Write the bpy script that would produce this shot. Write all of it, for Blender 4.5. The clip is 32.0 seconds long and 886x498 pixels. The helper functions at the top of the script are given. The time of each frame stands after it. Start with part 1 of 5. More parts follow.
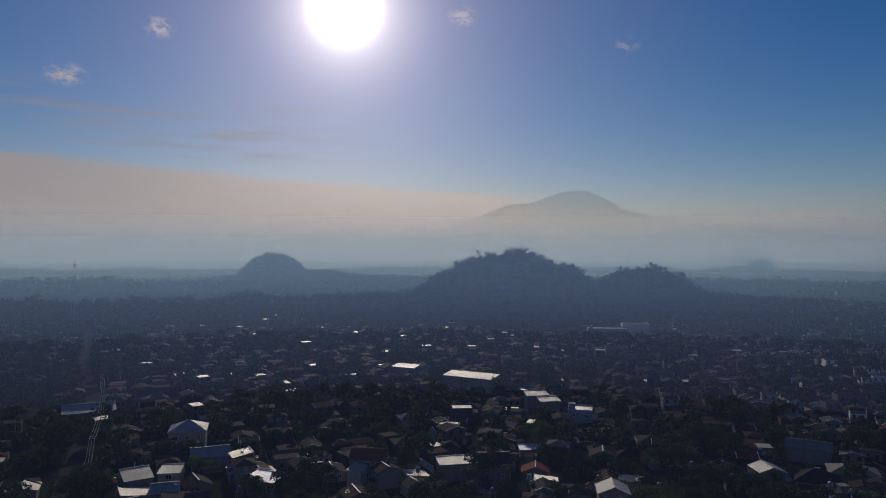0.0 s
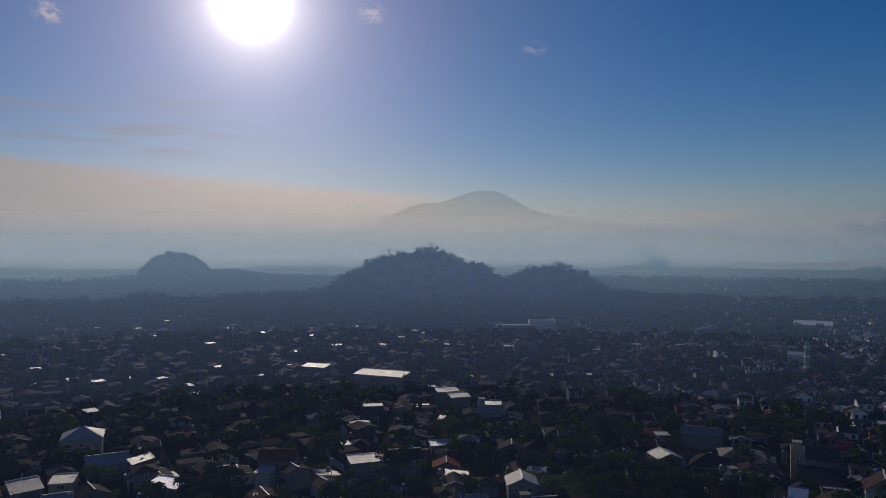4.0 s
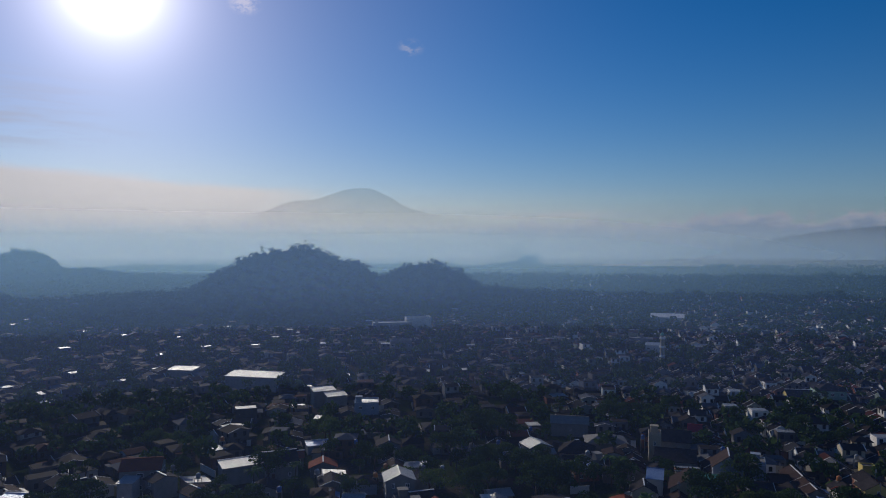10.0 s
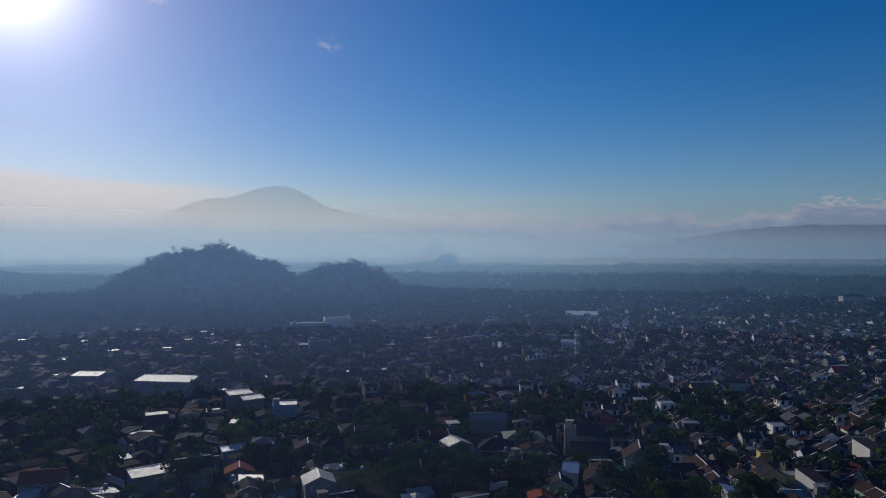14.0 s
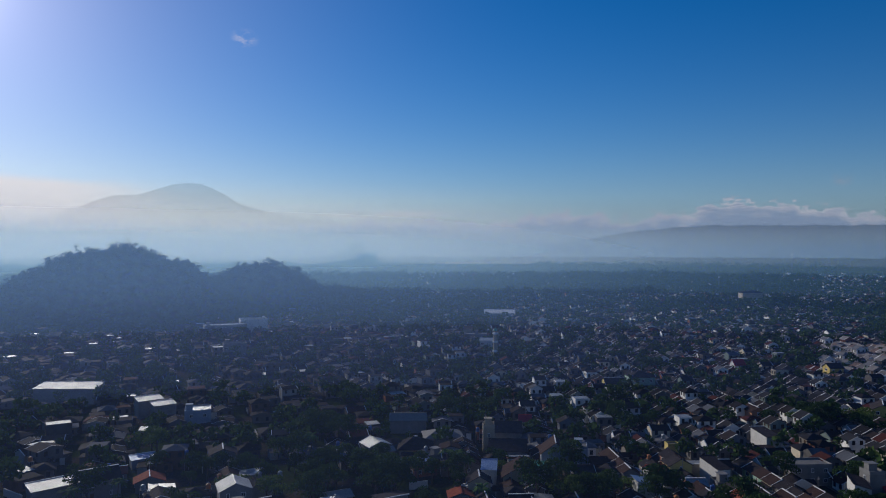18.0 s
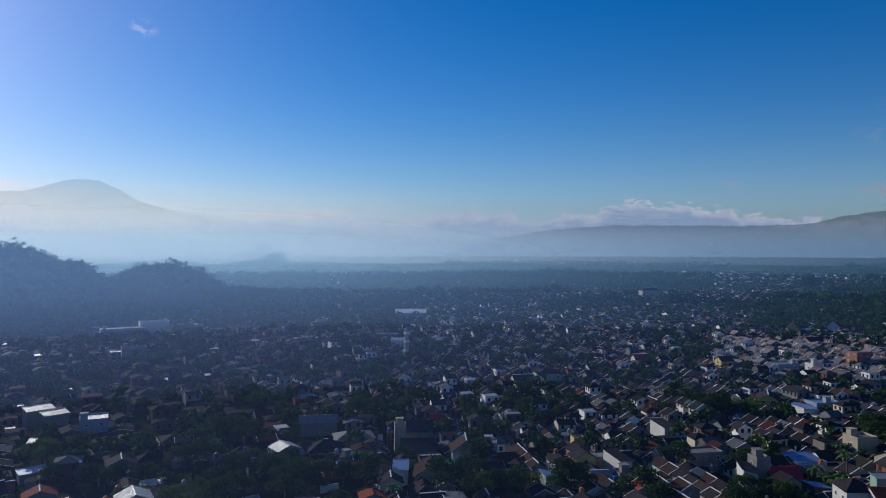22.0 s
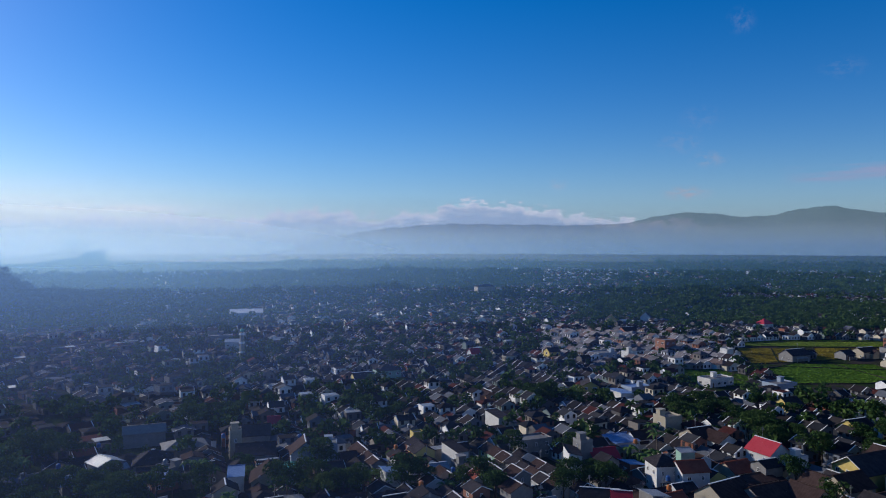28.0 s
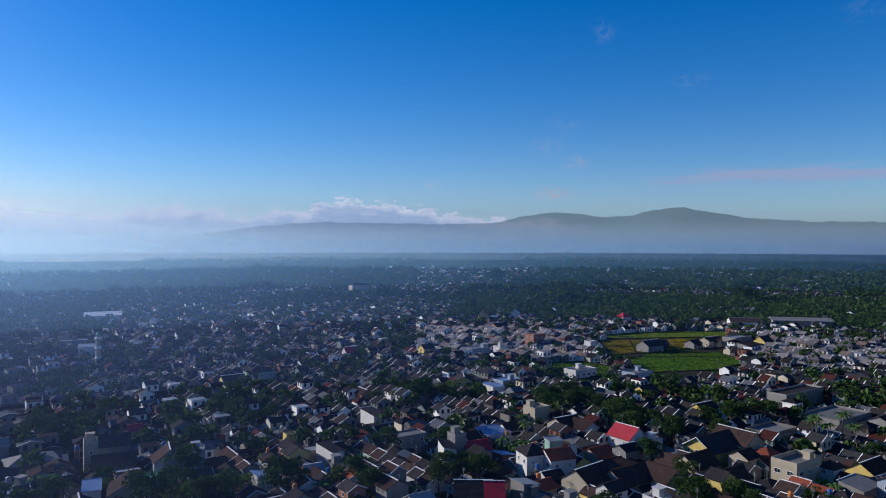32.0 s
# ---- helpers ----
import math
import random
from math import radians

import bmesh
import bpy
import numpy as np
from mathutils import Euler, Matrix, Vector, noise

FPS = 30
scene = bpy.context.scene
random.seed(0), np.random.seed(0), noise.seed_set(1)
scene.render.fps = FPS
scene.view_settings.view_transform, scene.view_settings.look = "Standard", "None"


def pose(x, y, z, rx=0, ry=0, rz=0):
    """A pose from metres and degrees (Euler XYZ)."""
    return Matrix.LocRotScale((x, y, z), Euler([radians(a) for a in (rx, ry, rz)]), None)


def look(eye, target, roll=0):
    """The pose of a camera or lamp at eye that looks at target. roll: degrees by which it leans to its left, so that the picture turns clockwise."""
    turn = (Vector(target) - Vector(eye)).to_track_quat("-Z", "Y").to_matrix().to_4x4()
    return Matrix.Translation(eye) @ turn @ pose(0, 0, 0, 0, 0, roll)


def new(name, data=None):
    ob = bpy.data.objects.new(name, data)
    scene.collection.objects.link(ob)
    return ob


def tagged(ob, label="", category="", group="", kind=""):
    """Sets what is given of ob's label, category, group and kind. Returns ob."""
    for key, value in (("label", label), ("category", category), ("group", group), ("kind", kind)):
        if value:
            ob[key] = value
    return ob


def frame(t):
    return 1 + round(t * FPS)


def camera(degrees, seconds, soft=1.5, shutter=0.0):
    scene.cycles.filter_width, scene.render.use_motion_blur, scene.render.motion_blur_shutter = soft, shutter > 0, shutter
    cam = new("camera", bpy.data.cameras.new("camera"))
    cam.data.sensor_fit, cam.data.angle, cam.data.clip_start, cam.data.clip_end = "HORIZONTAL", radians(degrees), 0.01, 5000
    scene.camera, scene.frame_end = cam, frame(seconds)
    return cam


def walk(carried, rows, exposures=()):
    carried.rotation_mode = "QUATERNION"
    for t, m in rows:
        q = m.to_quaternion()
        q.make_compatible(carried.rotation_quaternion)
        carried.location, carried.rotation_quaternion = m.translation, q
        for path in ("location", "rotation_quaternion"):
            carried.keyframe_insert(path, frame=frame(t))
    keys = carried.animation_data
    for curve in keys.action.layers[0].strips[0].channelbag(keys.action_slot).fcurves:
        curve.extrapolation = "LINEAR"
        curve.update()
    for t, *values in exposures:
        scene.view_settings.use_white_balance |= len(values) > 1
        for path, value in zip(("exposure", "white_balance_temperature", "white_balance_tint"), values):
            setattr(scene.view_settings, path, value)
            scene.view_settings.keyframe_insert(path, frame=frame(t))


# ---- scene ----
cam = camera(64.5, 32.0, soft=1.0)
EYE = 64.0
# seconds, eye x, y, z, turn to the right, tilt up, lean
TURNS = (
    (0.0, 1.20, 0.23, 64.40, -0.00, 0.26, -0.05),
    (0.5, 1.17, 0.24, 64.29, 0.91, 0.26, -0.05),
    (1.0, 1.13, 0.24, 64.20, 1.82, 0.25, -0.04),
    (1.5, 1.09, 0.24, 64.11, 2.73, 0.25, -0.04),
    (2.0, 1.05, 0.23, 64.03, 3.64, 0.24, -0.04),
    (2.5, 1.01, 0.23, 63.96, 4.56, 0.23, -0.04),
    (3.0, 0.97, 0.23, 63.90, 5.48, 0.23, -0.04),
    (3.5, 0.93, 0.22, 63.84, 6.40, 0.22, -0.03),
    (4.0, 0.89, 0.22, 63.79, 7.31, 0.19, -0.03),
    (4.5, 0.85, 0.21, 63.75, 8.22, 0.18, -0.03),
    (6.5, 0.69, 0.18, 63.64, 12.59, 0.11, -0.03),
    (7.0, 0.65, 0.17, 63.62, 13.02, 0.09, -0.03),
    (7.5, 0.61, 0.16, 63.61, 13.58, 0.07, -0.03),
    (8.0, 0.57, 0.15, 63.61, 14.27, 0.06, -0.04),
    (8.5, 0.53, 0.14, 63.61, 15.05, 0.05, -0.04),
    (9.0, 0.49, 0.13, 63.61, 15.83, 0.04, -0.04),
    (9.5, 0.45, 0.12, 63.62, 16.61, 0.03, -0.04),
    (10.0, 0.42, 0.11, 63.63, 17.40, 0.02, -0.04),
    (10.5, 0.38, 0.09, 63.65, 18.21, 0.01, -0.05),
    (11.0, 0.34, 0.08, 63.66, 19.02, 0.00, -0.05),
    (11.5, 0.31, 0.07, 63.68, 19.85, -0.00, -0.04),
    (12.0, 0.27, 0.06, 63.71, 20.68, -0.01, -0.04),
    (12.5, 0.24, 0.05, 63.73, 21.51, -0.02, -0.04),
    (13.0, 0.21, 0.04, 63.76, 22.33, -0.02, -0.04),
    (13.5, 0.17, 0.04, 63.79, 23.14, -0.03, -0.04),
    (14.0, 0.14, 0.03, 63.82, 23.96, -0.04, -0.04),
    (14.5, 0.11, 0.02, 63.86, 24.77, -0.05, -0.04),
    (16.5, 0.00, 0.00, 64.00, 28.09, -0.08, -0.03),
    (17.0, -0.02, -0.00, 64.04, 28.92, -0.09, -0.03),
    (17.5, -0.05, -0.00, 64.07, 29.73, -0.10, -0.03),
    (18.0, -0.07, -0.00, 64.11, 30.54, -0.10, -0.03),
    (18.5, -0.09, -0.00, 64.14, 31.35, -0.11, -0.03),
    (19.0, -0.11, -0.00, 64.18, 32.20, -0.11, -0.03),
    (19.5, -0.13, 0.00, 64.21, 33.05, -0.12, -0.02),
    (20.0, -0.14, 0.01, 64.24, 33.92, -0.13, -0.02),
    (20.5, -0.16, 0.02, 64.27, 34.82, -0.13, -0.02),
    (21.0, -0.17, 0.02, 64.30, 35.77, -0.14, -0.02),
    (21.5, -0.18, 0.03, 64.33, 36.77, -0.15, -0.02),
    (22.0, -0.19, 0.05, 64.35, 37.79, -0.15, -0.02),
    (22.5, -0.20, 0.06, 64.37, 38.81, -0.16, -0.02),
    (23.0, -0.20, 0.08, 64.39, 39.85, -0.17, -0.02),
    (23.5, -0.21, 0.10, 64.41, 40.89, -0.18, -0.02),
    (24.0, -0.21, 0.12, 64.42, 41.95, -0.19, -0.02),
    (24.5, -0.21, 0.14, 64.43, 43.01, -0.20, -0.02),
    (25.0, -0.20, 0.16, 64.43, 44.08, -0.22, -0.03),
    (25.5, -0.20, 0.19, 64.43, 45.16, -0.24, -0.03),
    (27.5, -0.16, 0.33, 64.38, 49.63, -0.31, -0.04),
    (28.0, -0.14, 0.37, 64.36, 50.83, -0.33, -0.04),
    (28.5, -0.12, 0.41, 64.33, 52.04, -0.35, -0.05),
    (29.0, -0.10, 0.46, 64.29, 53.26, -0.37, -0.05),
    (29.5, -0.08, 0.50, 64.25, 54.51, -0.38, -0.05),
    (30.0, -0.05, 0.56, 64.20, 55.77, -0.39, -0.05),
    (30.5, -0.02, 0.61, 64.14, 57.03, -0.41, -0.05),
    (31.0, 0.01, 0.67, 64.08, 58.33, -0.42, -0.05),
    (31.5, 0.05, 0.73, 64.01, 59.66, -0.43, -0.05),
    (32.0, 0.09, 0.80, 63.93, 61.04, -0.43, -0.05),
)
EXPOSURES = ((0.0, -1.03, 7500, 14), (4.5, -0.97, 7350, 13), (7.0, -0.78, 6850, 10), (14.0, -0.6, 6500, 9), (20.0, -0.27, 6250, 9), (26.0, 0.05, 6100, 10), (32.0, 0.27, 6050, 11))
walk(cam, [(t, pose(x, y, z, 90 + up, lean, -right)) for t, x, y, z, right, up, lean in TURNS], EXPOSURES)

# ---- sky, sun ----
SUN_AZ, SUN_EL = radians(-8.0), radians(19.0)
SUN_DIR = Vector((math.sin(SUN_AZ) * math.cos(SUN_EL), math.cos(SUN_AZ) * math.cos(SUN_EL), math.sin(SUN_EL)))


class Nodes:
    """Short calls for a node tree."""

    def __init__(self, tree, keep=False):
        self.tree = tree
        if not keep:
            tree.nodes.clear()

    def add(self, kind, **inputs):
        node = self.tree.nodes.new(kind)
        for key, value in inputs.items():
            self.put(node, key, value)
        return node

    def put(self, node, key, value):
        if isinstance(key, str) and key[0] == "i" and key[1:].isdigit():
            key = int(key[1:])
        socket = node.inputs[key]
        if isinstance(value, bpy.types.NodeSocket):
            self.tree.links.new(value, socket)
        elif isinstance(value, (tuple, list)) and len(value) == 3 and socket.type == "RGBA":
            socket.default_value = (*value, 1)
        else:
            socket.default_value = value

    def math(self, op, a, b=0.0, c=0.0, clamp=False):
        node = self.add("ShaderNodeMath", i0=a, i1=b, i2=c)
        node.operation, node.use_clamp = op, clamp
        return node.outputs[0]

    def vec(self, op, a, b=(0, 0, 0)):
        node = self.add("ShaderNodeVectorMath", i0=a, i1=b)
        node.operation = op
        return node.outputs["Value"] if op in ("DOT_PRODUCT", "LENGTH") else node.outputs["Vector"]

    def step(self, value, lo, hi, out_lo=0.0, out_hi=1.0):
        node = self.add("ShaderNodeMapRange", i0=value, i1=lo, i2=hi, i3=out_lo, i4=out_hi)
        node.interpolation_type = "SMOOTHSTEP"
        return node.outputs[0]

    def mix(self, fac, a, b, blend="MIX"):
        node = self.tree.nodes.new("ShaderNodeMix")
        node.data_type, node.blend_type = "RGBA", blend
        self.put(node, 0, fac), self.put(node, 6, a), self.put(node, 7, b)
        return node.outputs[2]

    def noise(self, vector, scale, detail=3.0, rough=0.55):
        node = self.add("ShaderNodeTexNoise", Vector=vector, Scale=scale, Detail=detail, Roughness=rough)
        return node.outputs["Fac"]

    def ramp(self, fac, stops, interp="LINEAR"):
        node = self.add("ShaderNodeValToRGB", Fac=fac)
        node.color_ramp.interpolation = interp
        els = node.color_ramp.elements
        while len(els) < len(stops):
            els.new(1.0)
        for el, (pos, col) in zip(els, stops):
            el.position, el.color = pos, (*col, 1)
        return node.outputs[0]


def toward(az, el):
    a, e = radians(az), radians(el)
    return (math.sin(a) * math.cos(e), math.cos(a) * math.cos(e), math.sin(e))


world = bpy.data.worlds.new("morning_sky")
scene.world = world
world.use_nodes = True
n = Nodes(world.node_tree)
way = n.vec("NORMALIZE", n.add("ShaderNodeTexCoord").outputs["Generated"])
up = n.add("ShaderNodeSeparateXYZ", i0=way).outputs[2]
sky = n.add("ShaderNodeTexSky")
sky.sky_type, sky.sun_disc = "NISHITA", False
sky.sun_elevation, sky.sun_rotation = SUN_EL, SUN_AZ
sky.air_density, sky.dust_density, sky.ozone_density = 1.0, 0.15, 3.0
blue = n.add("ShaderNodeHueSaturation", Saturation=1.45, Value=1.0, Color=sky.outputs[0]).outputs[0]
SKY_STRENGTH = 0.084
col = n.vec("MULTIPLY", blue, (0.86 * SKY_STRENGTH, 0.92 * SKY_STRENGTH, 1.2 * SKY_STRENGTH))
facing = n.math("MAXIMUM", n.vec("DOT_PRODUCT", way, tuple(SUN_DIR)), 0.0)
flat = n.vec("NORMALIZE", n.vec("MULTIPLY", way, (1, 1, 0)))
side = n.vec("DOT_PRODUCT", flat, (math.sin(SUN_AZ), math.cos(SUN_AZ), 0))
# haze low over the horizon, warmer and brighter below the sun
haze_col = n.mix(n.step(side, 0.62, 1.02), (0.20, 0.31, 0.47), (0.84, 0.80, 0.77))
low = n.math("POWER", 2.718, n.math("MULTIPLY", n.math("MAXIMUM", up, 0.0), -26.0))
col = n.mix(n.math("MULTIPLY", low, 0.9), col, haze_col)
# unseen sky behind the view: pale and colourless far up, added as neutral fill
pale_back = n.math("MULTIPLY", n.step(side, -0.25, -0.8), n.math("POWER", 2.718, n.math("MULTIPLY", n.math("MAXIMUM", up, 0.0), -3.0)))
col = n.mix(n.math("MULTIPLY", pale_back, 0.8), col, (0.36, 0.35, 0.35))
# cloud: by bearing and height over the horizon
parts = n.add("ShaderNodeSeparateXYZ", i0=way)
bear = n.math("ARCTAN2", parts.outputs[0], parts.outputs[1])
el = n.math("ARCSINE", up)
plan = n.add("ShaderNodeCombineXYZ", i0=bear, i1=n.math("MULTIPLY", el, 2.0)).outputs[0]
streaks = n.noise(n.vec("MULTIPLY", plan, (1, 5.2, 1)), 6.0, 5, 0.6)


def veil(mask, colour, amount=1.0):
    return n.mix(n.math("MULTIPLY", mask, amount, clamp=True), col, colour)


def window_of(value, a0, a1, b1, b0):
    return n.math("MULTIPLY", n.step(value, a0, a1), n.step(value, b1, b0, 1.0, 0.0))


# a cream sheet of stratus left of the volcano, its edge sinking to the right
edge = n.math("MULTIPLY_ADD", n.math("ADD", bear, 0.56), -0.058, 0.122)
edge = n.math("ADD", edge, n.math("MULTIPLY", n.math("SUBTRACT", streaks, 0.5), 0.03))
under = n.step(n.math("SUBTRACT", el, edge), -0.011, 0.006, 1.0, 0.0)
sheet = n.math("MULTIPLY", under, window_of(bear, -1.4, -0.9, 0.02, 0.2))
cream = n.mix(n.step(bear, -0.55, -0.02), (0.56, 0.54, 0.57), (0.93, 0.88, 0.87))
col = veil(sheet, cream, 0.8)
thin = n.math("MULTIPLY", window_of(el, 0.1, 0.15, 0.16, 0.24), n.math("MULTIPLY", window_of(bear, -1.3, -0.8, -0.3, -0.05), n.step(streaks, 0.42, 0.7)))
col = veil(thin, (0.44, 0.45, 0.52), 0.5)
# low cumulus along the horizon, right of the volcano: the height of its tops by bearing, in degrees
TOPS = ((15, 1.2), (20, 1.9), (28, 2.2), (34, 2.0), (38.5, 2.7), (41, 2.9), (45, 2.3), (49, 2.7), (53, 3.5), (57, 3.3), (61, 2.5), (66, 2.0), (75, 1.4))
span = n.math("DIVIDE", n.math("SUBTRACT", bear, radians(15)), radians(60), clamp=True)
tops = n.ramp(span, [((az - 15) / 60, (hi / 5,) * 3) for az, hi in TOPS], "EASE")
billow = n.math("MULTIPLY_ADD", n.noise(plan, 34.0, 4, 0.6), 0.052, -0.026)
billow = n.math("ADD", billow, n.math("MULTIPLY_ADD", n.noise(plan, 120.0, 4, 0.6), 0.016, -0.008))
depth = n.math("SUBTRACT", n.math("ADD", n.math("MULTIPLY", tops, radians(5)), billow), el)
bank = n.math("MULTIPLY", n.step(depth, -0.0005, 0.004), window_of(bear, 0.26, 0.42, 1.15, 1.32))
bank = n.math("MULTIPLY", bank, n.step(el, 0.005, 0.03))
lit = n.math("ADD", n.step(depth, 0.0, 0.022, 1.0, 0.0), n.math("MULTIPLY_ADD", n.noise(plan, 70.0, 4, 0.6), 1.6, -0.9), clamp=True)
body = n.mix(lit, (0.26, 0.33, 0.48), (0.58, 0.57, 0.64))
col = veil(bank, body, 0.82)
# a thin cream streak beside the volcano, and mauve streaks and wisps further right
line = n.math("MULTIPLY", window_of(el, 0.040, 0.045, 0.048, 0.055), n.math("MULTIPLY", window_of(bear, 0.34, 0.40, 0.48, 0.56), n.step(streaks, 0.3, 0.55)))
col = veil(line, (0.72, 0.66, 0.64), 0.5)
high = n.math("MULTIPLY", window_of(el, 0.075, 0.085, 0.094, 0.105), n.math("MULTIPLY", window_of(bear, 1.33, 1.38, 1.75, 2.0), n.step(streaks, 0.40, 0.58)))
col = veil(high, (0.27, 0.29, 0.43), 0.7)
for az, hi, wide, tall, share, tone in (
    (-28.3, 12.6, 0.030, 1.7, 0.75, 0.78), (-22.0, 16.6, 0.024, 1.4, 0.75, 0.82), (1.6, 18.6, 0.026, 1.5, 0.5, 0.92), (14.75, 16.0, 0.022, 1.5, 0.35, 0.75),
    (73.8, 16.4, 0.022, 1.0, 0.10, 0.42), (70.0, 4.0, 0.040, 3.4, 0.8, 0.34), (71.6, 6.5, 0.030, 2.0, 0.28, 0.34), (69.5, 7.8, 0.040, 2.0, 0.12, 0.34), (71.0, 9.6, 0.034, 1.6, 0.08, 0.36), (80.5, 12.4, 0.034, 2.0, 0.07, 0.36), (60.2, 4.9, 0.016, 1.6, 0.4, 0.42), (92.0, 16.0, 0.034, 1.6, 0.06, 0.36)):
    away = n.vec("LENGTH", n.vec("MULTIPLY", n.vec("SUBTRACT", way, toward(az, hi)), (1, 1, tall)))
    wisp = n.math("MULTIPLY", n.step(away, 0.2 * wide, wide, 1.0, 0.0), n.step(n.noise(n.vec("MULTIPLY", way, (1, 1, tall)), 70.0, 6, 0.65), 0.40, 0.62))
    col = veil(wisp, (tone, tone * 0.96, tone * 1.12), share)
# the bright glare round the sun in humid air
for power, colour in ((2600, (14, 14, 14)), (380, (1.45, 1.38, 1.45)), (80, (0.32, 0.28, 0.34)), (12, (0.16, 0.125, 0.13))):
    glow = n.math("POWER", facing, float(power))
    col = n.mix(glow, col, colour, "ADD")
    col.node.clamp_factor = False
n.add("ShaderNodeOutputWorld", Surface=n.add("ShaderNodeBackground", Color=col, Strength=1.0).outputs[0])

sun_data = bpy.data.lights.new("sun", "SUN")
sun_data.energy, sun_data.angle, sun_data.color = 4.6, radians(0.6), (1.0, 0.91, 0.78)
sun_lamp = new("sun", sun_data)
sun_lamp.matrix_world = look(SUN_DIR * 300, (0, 0, 0))


# ---- materials ----
def surface(name, stops, scale=0.6, rough=0.8, metal=0.0, bump=0.0, fine=14.0, random_by="object", spread=0.35, waves=0.0, specular=0.3):
    """A weathered surface: colour from stops by two noises and the object's (or the island's) own random tone."""
    m = bpy.data.materials.new(name)
    m.use_nodes = True
    n = Nodes(m.node_tree)
    coord = n.add("ShaderNodeTexCoord").outputs["Object"]
    big, small = n.noise(coord, scale, 4), n.noise(coord, fine, 3)
    if random_by == "object":
        rnd = n.add("ShaderNodeObjectInfo").outputs["Random"]
    else:
        rnd = n.add("ShaderNodeNewGeometry").outputs["Random Per Island"]
    fac = n.math("ADD", n.math("MULTIPLY", big, 0.7), n.math("MULTIPLY", small, 0.3))
    fac = n.math("ADD", n.math("MULTIPLY", n.math("SUBTRACT", fac, 0.5), 2.1), 0.5)
    wave = None
    if waves:
        wave = n.add("ShaderNodeTexWave", Vector=coord, Scale=waves, Distortion=1.2, Detail=2.0)
        wave.bands_direction = "Y"
        fac = n.math("ADD", fac, n.math("MULTIPLY", n.math("SUBTRACT", wave.outputs["Fac"], 0.5), 0.35))
    fac = n.math("ADD", n.math("MULTIPLY", fac, 1 - spread), n.math("MULTIPLY", rnd, spread), clamp=True)
    colour = n.ramp(fac, [(i / max(1, len(stops) - 1), c) for i, c in enumerate(stops)])
    bsdf = n.add("ShaderNodeBsdfPrincipled", **{"Base Color": colour, "Roughness": rough, "Metallic": metal, "Specular IOR Level": specular})
    n.put(bsdf, "Roughness", n.math("ADD", n.math("MULTIPLY", small, 0.25), rough - 0.12, clamp=True))
    height = None
    if wave is not None:
        height = wave.outputs["Fac"]
    elif bump:
        height = small
    if height is not None:
        n.put(bsdf, "Normal", n.add("ShaderNodeBump", Height=height, Strength=bump or 0.4, Distance=0.05).outputs[0])
    n.add("ShaderNodeOutputMaterial", Surface=bsdf.outputs[0])
    return m


def palette(name, colours, rough=0.8, scale=0.5, metal=0.0):
    """One colour of a small set for each loose piece of a joined mesh, with stains."""
    m = bpy.data.materials.new(name)
    m.use_nodes = True
    n = Nodes(m.node_tree)
    rnd = n.add("ShaderNodeNewGeometry").outputs["Random Per Island"]
    pos = n.add("ShaderNodeNewGeometry").outputs["Position"]
    base = n.ramp(rnd, [(i / len(colours), c) for i, c in enumerate(colours)], "CONSTANT")
    worn = n.math("MULTIPLY_ADD", n.noise(pos, scale, 4), 0.7, 0.62)
    colour = n.vec("SCALE", base)
    n.put(colour.node, "Scale", worn)
    bsdf = n.add("ShaderNodeBsdfPrincipled", **{"Base Color": colour, "Roughness": rough, "Metallic": metal, "Specular IOR Level": 0.012})
    n.add("ShaderNodeOutputMaterial", Surface=bsdf.outputs[0])
    return m


def foliage(name, stops, through_light=0.18):
    m = bpy.data.materials.new(name)
    m.use_nodes = True
    n = Nodes(m.node_tree)
    rnd = n.add("ShaderNodeNewGeometry").outputs["Random Per Island"]
    own = n.add("ShaderNodeObjectInfo").outputs["Random"]
    pos = n.add("ShaderNodeNewGeometry").outputs["Position"]
    clump = n.noise(pos, 0.09, 2)
    fac = n.math("ADD", n.math("MULTIPLY", rnd, 0.45), n.math("ADD", n.math("MULTIPLY", clump, 0.5), n.math("MULTIPLY", own, 0.2)), clamp=True)
    colour = n.ramp(fac, [(i / (len(stops) - 1), c) for i, c in enumerate(stops)])
    leaf = n.add("ShaderNodeBsdfPrincipled", **{"Base Color": colour, "Roughness": 0.8, "Specular IOR Level": 0.02})
    thin = n.add("ShaderNodeBsdfTranslucent", Color=colour)
    both = n.add("ShaderNodeMixShader", i0=through_light, i1=leaf.outputs[0], i2=thin.outputs[0])
    n.add("ShaderNodeOutputMaterial", Surface=both.outputs[0])
    return m


M = {}
M["tile_brown"] = surface("clay_tile_brown", [(0.022, 0.014, 0.013), (0.046, 0.030, 0.027), (0.082, 0.054, 0.047)], scale=0.9, fine=5.0, waves=1.1, bump=0.35, specular=0.015)
M["tile_dark"] = surface("clay_tile_dark", [(0.014, 0.013, 0.015), (0.034, 0.030, 0.033), (0.068, 0.060, 0.063)], scale=0.9, fine=5.0, waves=1.1, bump=0.35, specular=0.015)
M["tile_red"] = surface("clay_tile_red", [(0.140, 0.038, 0.025), (0.224, 0.063, 0.038), (0.266, 0.091, 0.059)], scale=0.9, fine=5.0, waves=1.1, bump=0.35, specular=0.015)
M["roof_red"] = surface("red_painted_roof", [(0.24, 0.009, 0.018), (0.33, 0.013, 0.025), (0.38, 0.028, 0.04)], waves=2.2, bump=0.3, rough=0.55)
